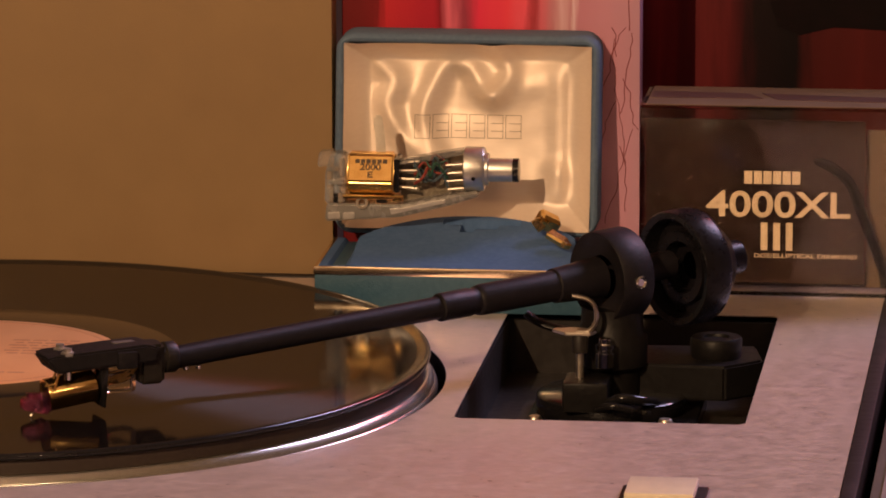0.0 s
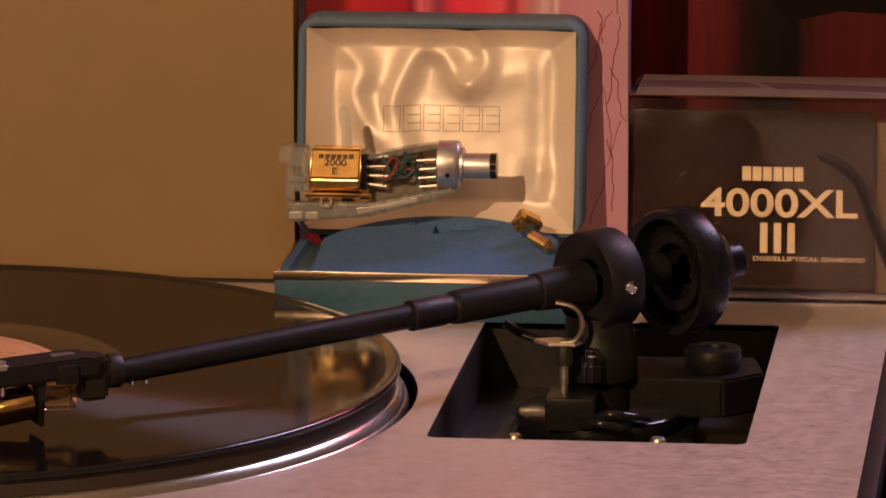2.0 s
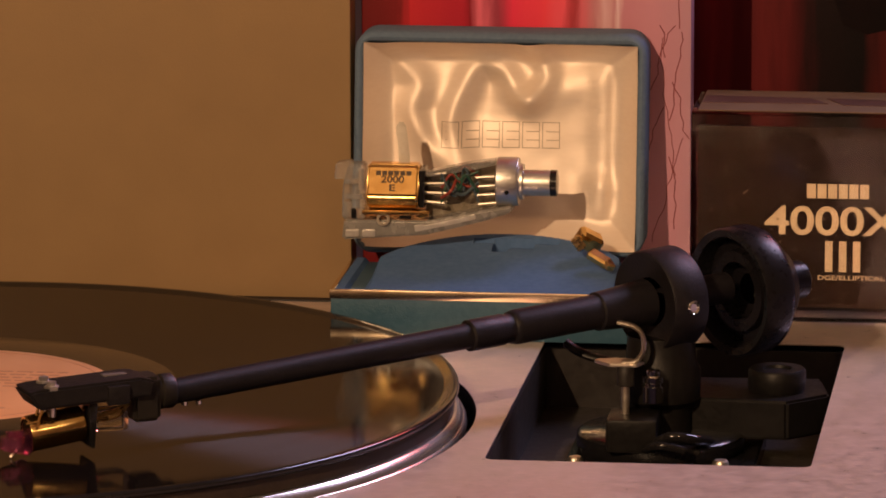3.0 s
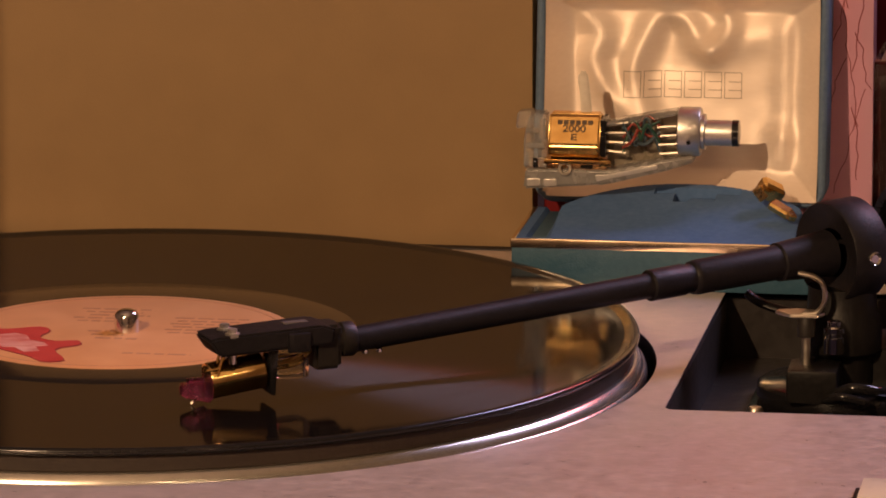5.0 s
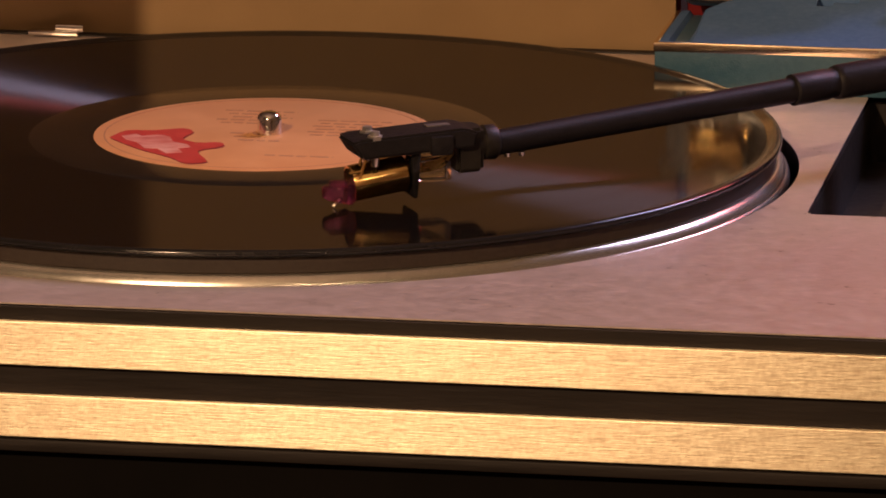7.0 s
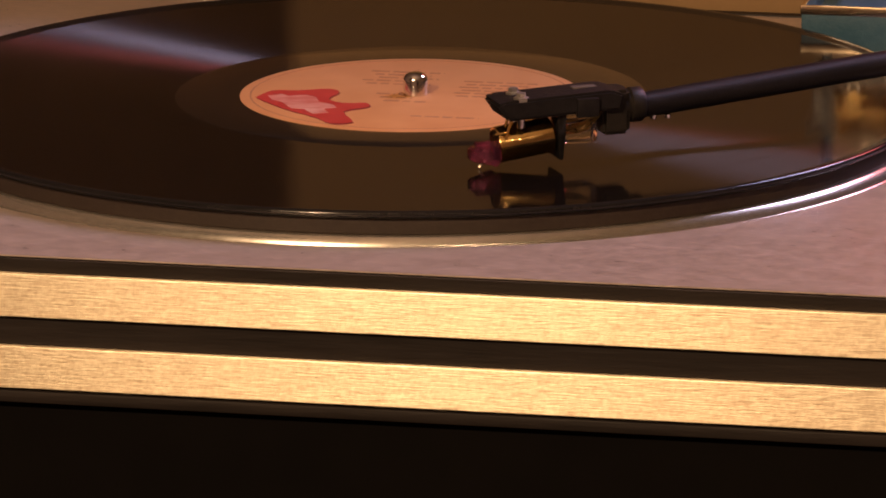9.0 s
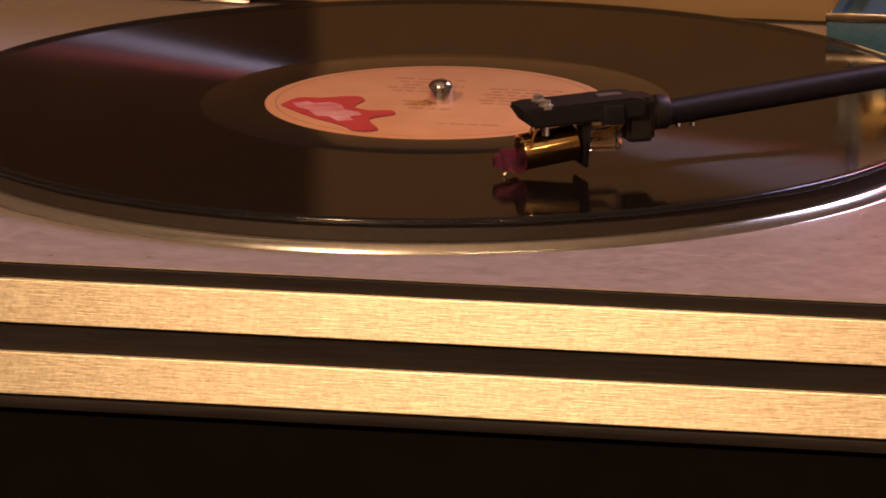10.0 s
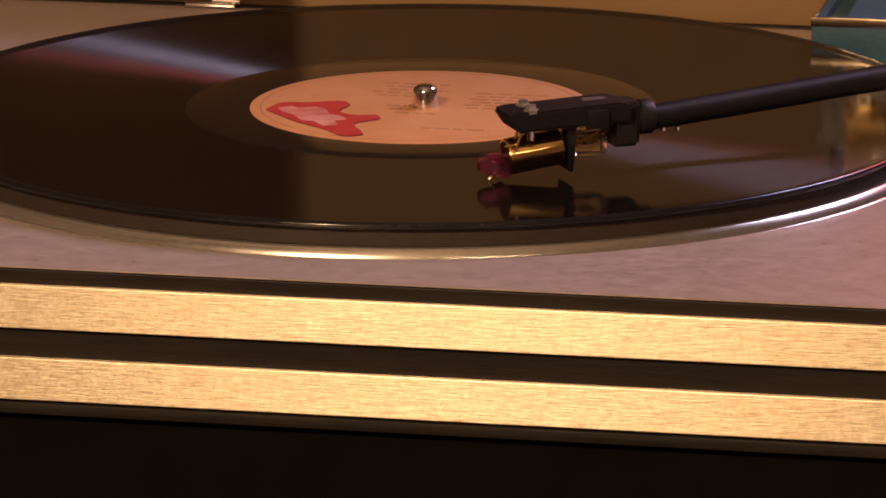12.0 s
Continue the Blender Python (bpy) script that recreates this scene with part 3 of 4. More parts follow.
part("platter_mat", lathe([(0.0, 0.0015), (0.1490, 0.0015), (0.1495, 0.0022), (0.1490, 0.0061), (0.0, 0.0063)], 160), M_MAT, platter, "brown black rubber platter mat")
part("spindle", lathe([(0.0, -0.0160), (0.0036, -0.0158), (0.0036, 0.0124), (0.0034, 0.0133), (0.0028, 0.0141), (0.0016, 0.0147), (0, 0.0149)], 32, (0.0014, 0.0, 0)), M_CHROME, turntable, "chrome centre spindle")

# tonearm well
well = part("tonearm_well", box(0.1600, 0.2600, -0.0480, 0.1275, -0.0232, -0.0215), M_WELL, turntable, "black tonearm well")
part("well_wall", plate(round_rect(0.1615, 0.2590, -0.0465, 0.1260, 0.004), [pit_hole], -0.0215, -0.0024), M_WELL, well)

# start button
part("button_plate", box(0.2262, 0.2520, -0.1560, -0.1325, 0.0000, 0.0012, 0.0005), M_RUBBER, turntable, "black button surround")
part("button", box(0.2282, 0.2490, -0.1545, -0.1325, 0.0012, 0.0040, 0.0008), M_CREAM, turntable, "cream start button")

# dust-cover hinge at the rear edge
hinge = part("hinge", box(-0.113, -0.0965, 0.1672, 0.1712, 0.0006, 0.0022, 0.0005), M_CHROME, turntable, "chrome dust cover hinge")
part("hinge_pin", lathe([(0, -0.0045), (0.0013, -0.0045), (0.0013, 0.0045), (0, 0.0045)], 14, (-0.0995, 0.1690, 0.0030), "X"), M_CHROME, hinge)

# neighbouring unit
unit = thing("side_unit", (0.36, 0, -0.085), "lilac grey metal unit standing beside the turntable", "hi-fi unit")
part("casing", box(0.2998, 0.60, -0.30, 0.14, -0.085, -0.0012, 0.001), M_SIDETRIM, unit)
part("top_plate", box(0.3034, 0.597, -0.297, 0.137, -0.0012, 0.0002, 0.0004), M_SIDEPLATE, unit, "lilac grey top plate")

# ---- record ----
record = thing("vinyl_record", (0.0, 0.0, 0.0063), "black vinyl record with a pale orange label", "record")
prof = [(0.0036, 0.0064), (0.1468, 0.0064), (0.1468, 0.0079), (0.1450, 0.0079), (0.0690, 0.0079)]
part("grooved_disc", lathe(prof, 256), M_VINYL, record, "grooved black vinyl")
part("edge_bead", lathe([(0.1468, 0.0079), (0.1468, 0.0064), (0.1502, 0.0064), (0.1509, 0.0069), (0.1512, 0.0077), (0.1509, 0.0083), (0.1503, 0.0087), (0.1495, 0.0087), (0.1484, 0.0084), (0.1474, 0.0080), (0.1468, 0.0079)], 256), M_BLACKGLOSS, record, "glossy raised outer edge", smooth=80)
part("run_out", lathe([(0.0690, 0.0079), (0.0688, 0.00795), (0.0500, 0.00795), (0.0500, 0.0070)], 160), M_DEADWAX, record, "smooth run-out ring")
label = part("label", lathe([(0.0037, 0.0070), (0.0037, 0.0082), (0.0496, 0.0082), (0.0501, 0.0080), (0.0501, 0.0070)], 128), M_LABEL, record, "pale orange paper label")
blob = [(-0.0436, -0.0133), (-0.0408, -0.0032), (-0.0335, -0.0018), (-0.0251, 0.0023), (-0.0211, -0.0018), (-0.0222, -0.0112), (-0.0168, -0.0159),
        (-0.0103, -0.0146), (-0.0087, -0.0198), (-0.0143, -0.0270), (-0.0087, -0.0400), (-0.0147, -0.0429), (-0.0207, -0.0360), (-0.0320, -0.0266)]
blob = [(p.x, p.y) for p in bend([(x, y, 0) for x, y in blob] + [(-0.0436, -0.0133, 0)], 3)[:-1]]
part("print_shadow", prism([(x + 0.0007, y - 0.0016) for x, y in blob], 0.0081, 0.00823), M_LABELDARK, label, "dark red print edge")
part("red_print", prism(blob, 0.0081, 0.00826), M_LABELRED, label, "bright red printed shape")
part("pink_print", prism([(-0.0405, -0.0108), (-0.0370, -0.0075), (-0.0345, -0.0100), (-0.0300, -0.0075), (-0.0262, -0.0098), (-0.0240, -0.0160), (-0.0190, -0.0190), (-0.0172, -0.0228), (-0.0205, -0.0248), (-0.0180, -0.0300), (-0.0222, -0.0322), (-0.0262, -0.0262), (-0.0300, -0.0262), (-0.0345, -0.0182), (-0.0380, -0.0158)], 0.0081, 0.00830), M_LABELPINK, label, "pale pink printed shape")
part("rim_print", plate(circle(0, 0, 0.0472, 96), [circle(0, 0, 0.0467, 96)], 0.0081, 0.00824), M_LABELINK, label)


def print_line(x0, x1, y, tall, seed):
    """One line of small print as plain bars, a bar for each word."""
    words = random.Random(seed)
    bm, x = bmesh.new(), x0
    while x < x1:
        w = min(words.uniform(0.0022, 0.0060), x1 - x)
        box(x, x + w, y, y + tall, 0.0081, 0.00823, bm=bm)
        x += w + 0.0011
    return bm


for k in range(5):
    part("print_line", print_line(-0.018 + 0.002 * (k % 3), 0.004 - 0.003 * (k % 2), 0.0285 - 0.0042 * k, 0.0018, k), M_LABELINK, label)
for k in range(6):
    part("print_line", print_line(0.012 + 0.0015 * (k % 2), 0.034 - 0.002 * (k % 3), 0.0190 - 0.0040 * k, 0.0016, 20 + k), M_LABELINK, label)
for k in range(3):
    part("print_line", print_line(-0.010 + 0.002 * k, -0.0045 + 0.006 * k, -0.002 - 0.0046 * k, 0.0019, 40 + k), M_LABELINK, label)
part("print_line", print_line(0.006, 0.026, -0.0300, 0.0017, 51), M_LABELINK, label)

# ---- tonearm ----
ARM = pose(0.2065, 0.048, 0.0284) @ pose(0, 0, 0, 0, 0, 222.5) @ pose(0, 0, 0, 0, 1.87, 0)
tonearm = thing("tonearm", (0, 0, 0), "matt black straight tonearm with round counterweight resting on the record", "tonearm", m=ARM)
part("arm_tube", lathe([(0, 0.172), (0.0036, 0.172), (0.0037, 0.066), (0.0036, 0.066)], 32, axis="X"), M_ARM, tonearm, local=True)
part("collar", lathe([(0.0039, 0.0705), (0.0046, 0.0700), (0.0046, 0.0585), (0.0043, 0.0580), (0.0043, 0.0555), (0.0048, 0.0550), (0.0051, 0.0535), (0.0051, 0.024), (0.0039, 0.0235)], 36, axis="X"), M_ARM, tonearm, local=True)
part("taper", lathe([(0.0050, 0.0245), (0.0057, 0.0240), (0.0060, 0.019), (0.0070, 0.006), (0.0, 0.006)], 40, axis="X"), M_ARM, tonearm, local=True)
housing = part("pivot_housing", lathe([(0.0072, 0.0040), (0.0130, 0.0052), (0.0148, 0.0062), (0.0153, 0.0055), (0.0153, -0.0055), (0.0148, -0.0062), (0.0130, -0.0052), (0.0, -0.0040)], 64, axis="X"), M_ARM, tonearm, "thick black pivot ring", local=True)
part("pivot_screw", lathe([(0, 0.0), (0.0022, 0.0), (0.0022, 0.0010), (0.0017, 0.0014), (0.0012, 0.0009), (0, 0.0009)], 24, (0.0, 0.0148, 0.0), "Y"), M_CHROME, housing, "chrome pivot screw", local=True)
part("rear_shaft", lathe([(0, -0.004), (0.0046, -0.004), (0.0046, -0.024), (0, -0.024)], 28, axis="X"), M_ARM, tonearm, local=True)
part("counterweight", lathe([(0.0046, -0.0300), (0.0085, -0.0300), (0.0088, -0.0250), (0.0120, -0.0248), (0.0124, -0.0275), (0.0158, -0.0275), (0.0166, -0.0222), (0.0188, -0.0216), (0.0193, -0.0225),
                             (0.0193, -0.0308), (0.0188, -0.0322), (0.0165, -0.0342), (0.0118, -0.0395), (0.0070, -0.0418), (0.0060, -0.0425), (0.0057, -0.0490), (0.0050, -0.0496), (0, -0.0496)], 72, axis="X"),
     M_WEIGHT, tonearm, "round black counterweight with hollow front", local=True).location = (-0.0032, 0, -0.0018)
pedestal = part("pedestal", lathe([(0, 0.0180), (0.0100, 0.0180), (0.0105, 0.0100), (0.0118, 0.0080), (0.0118, -0.0010), (0.0095, -0.0030), (0.0095, -0.0120), (0, -0.0120)], 40, (0.2065, 0.048, 0)), M_PITBLACK, tonearm)
part("base_disc", lathe([(0, -0.0105), (0.0235, -0.0105), (0.0248, -0.0115), (0.0250, -0.0150), (0.0240, -0.0165), (0, -0.0165)], 64, (0.2065, 0.048, 0)), M_BLACKGLOSS, tonearm, "glossy black base disc")
part("foot_plate", prism(round_rect(0.180, 0.236, 0.020, 0.078, 0.004), -0.0215, -0.0165, 0.0005), M_BLACKGLOSS, tonearm)
for sx in (0.1835, 0.2262):
    part("base_screw", lathe([(0, -0.0165), (0.0024, -0.0165), (0.0024, -0.0148), (0.0018, -0.0140), (0, -0.0140)], 18, (sx, 0.0235, 0)), M_NICKEL, tonearm, "worn metal base screw")

# arm lift
lift = part("lift_block", box(0.1925, 0.2075, 0.022, 0.040, -0.0125, -0.0025, 0.0012), M_PITBLACK, tonearm)
part("lift_post", lathe([(0, -0.003), (0.0013, -0.003), (0.0013, 0.0070), (0, 0.0070)], 18, (0.1975, 0.031, 0)), M_NICKEL, tonearm, "bright metal lift post")
part("lift_cap", lathe([(0, 0.0060), (0.0026, 0.0060), (0.0027, 0.0110), (0.0022, 0.0118), (0, 0.0118)], 22, (0.1975, 0.031, 0)), M_RUBBER, tonearm)
part("lift_plate", prism([(0.1880, 0.0340), (0.1930, 0.0285), (0.2010, 0.0285), (0.2030, 0.0330), (0.1990, 0.0370), (0.1900, 0.0390)], 0.0118, 0.0128, 0.0003), M_NICKEL, tonearm, "worn metal lift plate")
part("lift_hook", rod(bend([(0.1965, 0.031, 0.0128), (0.2005, 0.031, 0.0132), (0.2028, 0.031, 0.0165), (0.2025, 0.031, 0.0210), (0.2000, 0.031, 0.0236), (0.1950, 0.031, 0.0248)], 5), 0.0013, 10, flat=0.6), M_NICKEL, tonearm, "curved worn metal hook")
part("lift_knob", lathe([(0, 0.0), (0.0030, 0.0), (0.0030, 0.0046), (0.0024, 0.0050), (0.0024, 0.0056), (0.0031, 0.0060), (0.0031, 0.0076), (0.0021, 0.0080), (0.0021, 0.0094), (0.0016, 0.0098), (0, 0.0098)], 28, (0.2056, 0.033, 0.0008)), M_CHROME, tonearm, "bright metal adjusting knob")
part("wire", rod(bend([(0.206, 0.024, -0.010), (0.212, 0.021, -0.007), (0.218, 0.023, -0.008), (0.222, 0.030, -0.010)], 6), 0.0017, 10), M_BLACKGLOSS, tonearm)
part("wire", rod(bend([(0.204, 0.022, -0.011), (0.209, 0.018, -0.009), (0.216, 0.019, -0.0105)], 6), 0.0013, 10), M_BLACKGLOSS, tonearm)
part("outrigger", prism([(0.2120, 0.047), (0.2440, 0.044), (0.2558, 0.056), (0.2520, 0.078), (0.2120, 0.076)], -0.0125, -0.0008, 0.0008), M_PITBLACK, tonearm, "black side weight arm")
part("side_knob", lathe([(0, -0.0008), (0.0082, -0.0008), (0.0086, 0.0002), (0.0086, 0.0052), (0.0080, 0.0060), (0.0045, 0.0060), (0.0042, 0.0050), (0, 0.0050)], 36, (0.2400, 0.060, 0)), M_PITBLACK, tonearm, "round black side knob")

part("armrest", rod(bend([(0.1790, 0.040, 0.0165), (0.1830, 0.039, 0.0140), (0.1890, 0.038, 0.0122), (0.1970, 0.038, 0.0112), (0.2060, 0.042, 0.0110)], 6), 0.0019, 12, flat=0.7), M_PITBLACK, tonearm, "curved black armrest")

# headshell and cartridge at the arm's front end; x runs forward from the stylus
HEAD = pose(0.0383, -0.0909, 0.0, 0, 0, 209.0)


def head_part(name, bm, material, parent, label=""):
    bm.transform(HEAD)
    return part(name, bm, material, parent, label)


outline = [(-0.0030, 0.0272), (-0.0062, 0.0224), (-0.0200, 0.0230), (-0.0345, 0.0236), (-0.0390, 0.0236), (-0.0400, 0.0280), (-0.0360, 0.0294), (-0.0050, 0.0280)]
shell = bmesh.new()
f = shell.faces.new([shell.verts.new((x, -0.0060, z)) for x, z in outline])
up = bmesh.ops.extrude_face_region(shell, geom=[f])
bmesh.ops.translate(shell, vec=(0, 0.0140, 0), verts=[v for v in up["geom"] if isinstance(v, bmesh.types.BMVert)])
bmesh.ops.recalc_face_normals(shell, faces=shell.faces)
bmesh.ops.bevel(shell, geom=list(shell.edges), offset=0.0007, segments=2, affect="EDGES")
headshell = head_part("headshell", shell, M_ARM, tonearm, "black slab headshell")
head_part("finger_slot", box(-0.0340, -0.0270, -0.0015, 0.0015, 0.0285, 0.0294, 0.0002), M_SIDETRIM, headshell)
for hx, hy in ((-0.0105, -0.0015), (-0.0105, 0.0055)):
    head_part("headshell_screw", lathe([(0, 0.0270), (0.0022, 0.0270), (0.0022, 0.0287), (0.0014, 0.0288), (0.0014, 0.0299), (0, 0.0300)], 6, (hx, hy, 0)), M_PLUG, headshell, "bright mounting screw")
    head_part("screw_end", lathe([(0, 0.0200), (0.0012, 0.0200), (0.0012, 0.0235), (0, 0.0235)], 12, (hx, hy, 0)), M_CHROME, headshell)
head_part("arm_joint", lathe([(0, -0.0385), (0.0044, -0.0385), (0.0050, -0.0392), (0.0050, -0.0418), (0.0045, -0.0424), (0.0045, -0.0436), (0.0050, -0.0440), (0.0050, -0.0470), (0.0042, -0.0480), (0, -0.0480)], 14, (0, 0, 0.0232), "X"), M_RUBBER, tonearm, "knurled black locking collar")
head_part("joint_block", prism([(-0.0345, -0.0048), (-0.0425, -0.0048), (-0.0435, 0.0), (-0.0425, 0.0052), (-0.0345, 0.0056)], 0.0160, 0.0285, 0.0010), M_RUBBER, tonearm, "angular black joint block")
body = lathe([(0, -0.0208), (0.0049, -0.0208), (0.0053, -0.0204), (0.0053, -0.0054), (0.0051, -0.0049), (0.0046, -0.0048), (0.0044, -0.0052), (0, -0.0052)], 48, axis="X")
bmesh.ops.scale(body, vec=(1, 1.06, 0.96), verts=body.verts)
bmesh.ops.transform(body, verts=body.verts, matrix=Matrix.Translation((-0.0128, 0, 0.0154)) @ Matrix.Rotation(radians(7.5), 4, "Y") @ Matrix.Translation((0.0128, 0, 0)))
cartridge = head_part("cartridge", body, M_GOLD, tonearm, "polished gold cartridge")
head_part("side_block", box(-0.0322, -0.0258, 0.0070, 0.0094, 0.0224, 0.0278, 0.0006), M_ARM, headshell, "raised black side block")
clamp = box(-0.0240, -0.0210, -0.0052, 0.0056, 0.0100, 0.0236, 0.0004)
for v in clamp.verts:
    if v.co.z < 0.015:
        v.co.x = -0.0223 + (v.co.x + 0.0223) * 0.35
head_part("bracket", clamp, M_BLACKGLOSS, cartridge, "black cartridge bracket")
head_part("rear_plug", box(-0.0335, -0.0238, -0.0045, 0.0045, 0.0138, 0.0205, 0.0016), M_PLUGCLEAR, cartridge, "clear plastic rear plug")
for k in range(4):
    y = -0.0036 + 0.0024 * k
    head_part("pin", rod(bend([(-0.0238, y, 0.0172), (-0.030, y, 0.0180), (-0.0345, y * 0.7, 0.0215), (-0.0385, y * 0.5, 0.0225)], 4), 0.00045, 6), M_BRASS, cartridge)
guard = head_part("front_wire", rod(bend([(-0.0085, 0.0050, 0.0232), (-0.0070, 0.0052, 0.0200), (-0.0062, 0.0052, 0.0168)], 4), 0.0004, 6), M_GOLD, cartridge)
head_part("front_wire", rod(bend([(-0.0085, 0.0010, 0.0232), (-0.0075, 0.0010, 0.0200), (-0.0068, 0.0010, 0.0168)], 4), 0.0004, 6), M_GOLD, cartridge)
head_part("front_pin", rod([(-0.0068, 0.0052, 0.0188), (-0.0030, 0.0052, 0.0184)], 0.0004, 6), M_GOLD, cartridge)
for k in range(2):
    head_part("set_screw", lathe([(0, 0.0), (0.0009, 0.0), (0.0009, 0.0010), (0, 0.0012)], 10, (-0.0505 - 0.0042 * k, 0.0018, 0.0191)), M_CHROME, tonearm)
stylus = prism([(-0.0046, -0.0040), (0.0015, -0.0036), (0.0035, -0.0024), (0.0035, 0.0026), (0.0015, 0.0040), (-0.0046, 0.0044)], 0.0096, 0.0150, 0.0007)
for v in stylus.verts:
    if v.co.x < 0.0 and v.co.z < 0.012:
        v.co.z -= 0.0006
    if v.co.x > 0.0005:
        v.co.y *= 0.72
        v.co.z = 0.0124 + (v.co.z - 0.0124) * 0.70
    v.co.x -= 0.0006
head_part("stylus_holder", stylus, M_PURPLE, cartridge, "translucent purple stylus holder")
head_part("stylus_lever", box(-0.0034, 0.0010, -0.0012, 0.0012, 0.0138, 0.0156, 0.0003), M_PURPLE, cartridge)
head_part("stylus", rod([(-0.0020, 0, 0.0105), (0.0000, 0, 0.0083)], 0.00035, 6), M_NICKEL, cartridge)

# ---- display case ----
case = thing("jewel_case", (0.146, 0.14, 0.0), "open blue jewel case with cream satin lining and velvet cushion", "case")
CX0, CX1, CY0, CY1 = 0.0982, 0.1925, 0.1165, 0.1690
part("case_base", box(CX0, CX1, CY0, CY1, 0.0, 0.0138, 0.0006), M_TEAL, case, "teal blue leatherette base")
part("rim_band", box(CX0 - 0.0003, CX1 + 0.0003, CY0 - 0.0004, CY0 + 0.0010, 0.0124, 0.0153, 0.0005), M_PALEBRASS, case, "thin brass rim band")
part("rim_band", box(CX0 - 0.0003, CX0 + 0.0012, CY0 + 0.0012, CY1, 0.0138, 0.0152, 0.0003), M_PALEBRASS, case, "thin brass rim band")
part("rim_band", box(CX1 - 0.0012, CX1 + 0.0003, CY0 + 0.0012, CY1, 0.0138, 0.0152, 0.0003), M_PALEBRASS, case, "thin brass rim band")


def cushion():
    """Velvet: a flat border tray with a raised, arched pad and a slot."""
    bm = bmesh.new()
    nx, ny = 140, 80
    grid = []
    for j in range(ny + 1):
        row = []
        for i in range(nx + 1):
            u, v = i / nx, j / ny
            x = CX0 + 0.0012 + u * (CX1 - CX0 - 0.0024)
            y = CY0 + 0.0012 + v * (CY1 - CY0 - 0.0014)
            # arched outline of the pad, rising to the back
            arch = 0.34 + 0.64 * math.sqrt(max(0.0, 1 - ((u - 0.53) / 0.47) ** 2))
            inside = max(0.0, min(1.0, (arch - v) / 0.06)) * max(0.0, min(1.0, (u - 0.085) / 0.03)) * max(0.0, min(1.0, (0.955 - u) / 0.03))
            inside = inside * inside * (3 - 2 * inside)
            rise = 0.0016 + 0.0105 * v ** 1.45
            # a deep narrow slot with a shallow shelf beside it
            if 0.490 < u < 0.530 and 0.68 < v < 0.86:
                rise = min(rise, 0.0016 + 0.0105 * 0.68 ** 1.45 - 0.0032)
            elif 0.530 <= u < 0.625 and 0.70 < v < 0.86:
                rise = min(rise, 0.0016 + 0.0105 * 0.70 ** 1.45 - 0.0008)
            elif (0.42 < u <= 0.490 or 0.625 <= u < 0.71) and 0.78 < v < 0.86:
                rise = min(rise, 0.0016 + 0.0105 * 0.78 ** 1.45 - 0.0005)
            z = 0.0136 + inside * rise
            # raised border round the pad
            edge = min(u * 1.8, (1 - u) * 1.8, v * 1.4)
            z = max(z, 0.0136 + 0.0015 * max(0.0, min(1.0, (0.075 - edge) / 0.02)))
            row.append(bm.verts.new((x, y, z)))
        grid.append(row)
    for j in range(ny):
        for i in range(nx):
            bm.faces.new((grid[j][i], grid[j][i + 1], grid[j + 1][i + 1], grid[j + 1][i]))
    bmesh.ops.recalc_face_normals(bm, faces=bm.faces)
    for fc in bm.faces:
        if fc.normal.z < 0:
            fc.normal_flip()
    return bm


part("cushion", cushion(), M_VELVET, case, "blue velvet cushion with a slot", smooth=32)

# lid: rounded plush rim, satin lining
LX0, LX1, LZ0, LZ1, LY = 0.0985, 0.1910, 0.0160, 0.0873, 0.1715
outer = round_rect(LX0, LX1, LZ0, LZ1, 0.0065, 6)
inner = round_rect(LX0 + 0.0030, LX1 - 0.0030, LZ0 + 0.0022, LZ1 - 0.0036, 0.0022, 6)
loops = [(0.0, 0.0130, outer), (0.0, 0.0016, outer), (0.22, 0.0004, outer), (0.5, 0.0, outer), (0.80, 0.0004, outer), (1.0, 0.0014, outer), (1.0, 0.0130, outer)]
rim = bmesh.new()
rings = [[rim.verts.new((p[0] + (q[0] - p[0]) * k, LY + dy, p[1] + (q[1] - p[1]) * k)) for p, q in zip(outer, inner)] for k, dy, _ in loops]
for ra, rb in zip(rings, rings[1:]):
    for i in range(len(ra)):
        j = (i + 1) % len(ra)
        rim.faces.new((ra[i], ra[j], rb[j], rb[i]))
bmesh.ops.recalc_face_normals(rim, faces=rim.faces)
lid = part("lid", rim, M_GREYBLUE, case, "grey blue plush lid rim")
lid_back = part("lid_back", box(LX0 + 0.002, LX1 - 0.002, LY + 0.0132, LY + 0.0150, LZ0 + 0.002, LZ1 - 0.002, 0.001), M_GREYBLUE, lid)


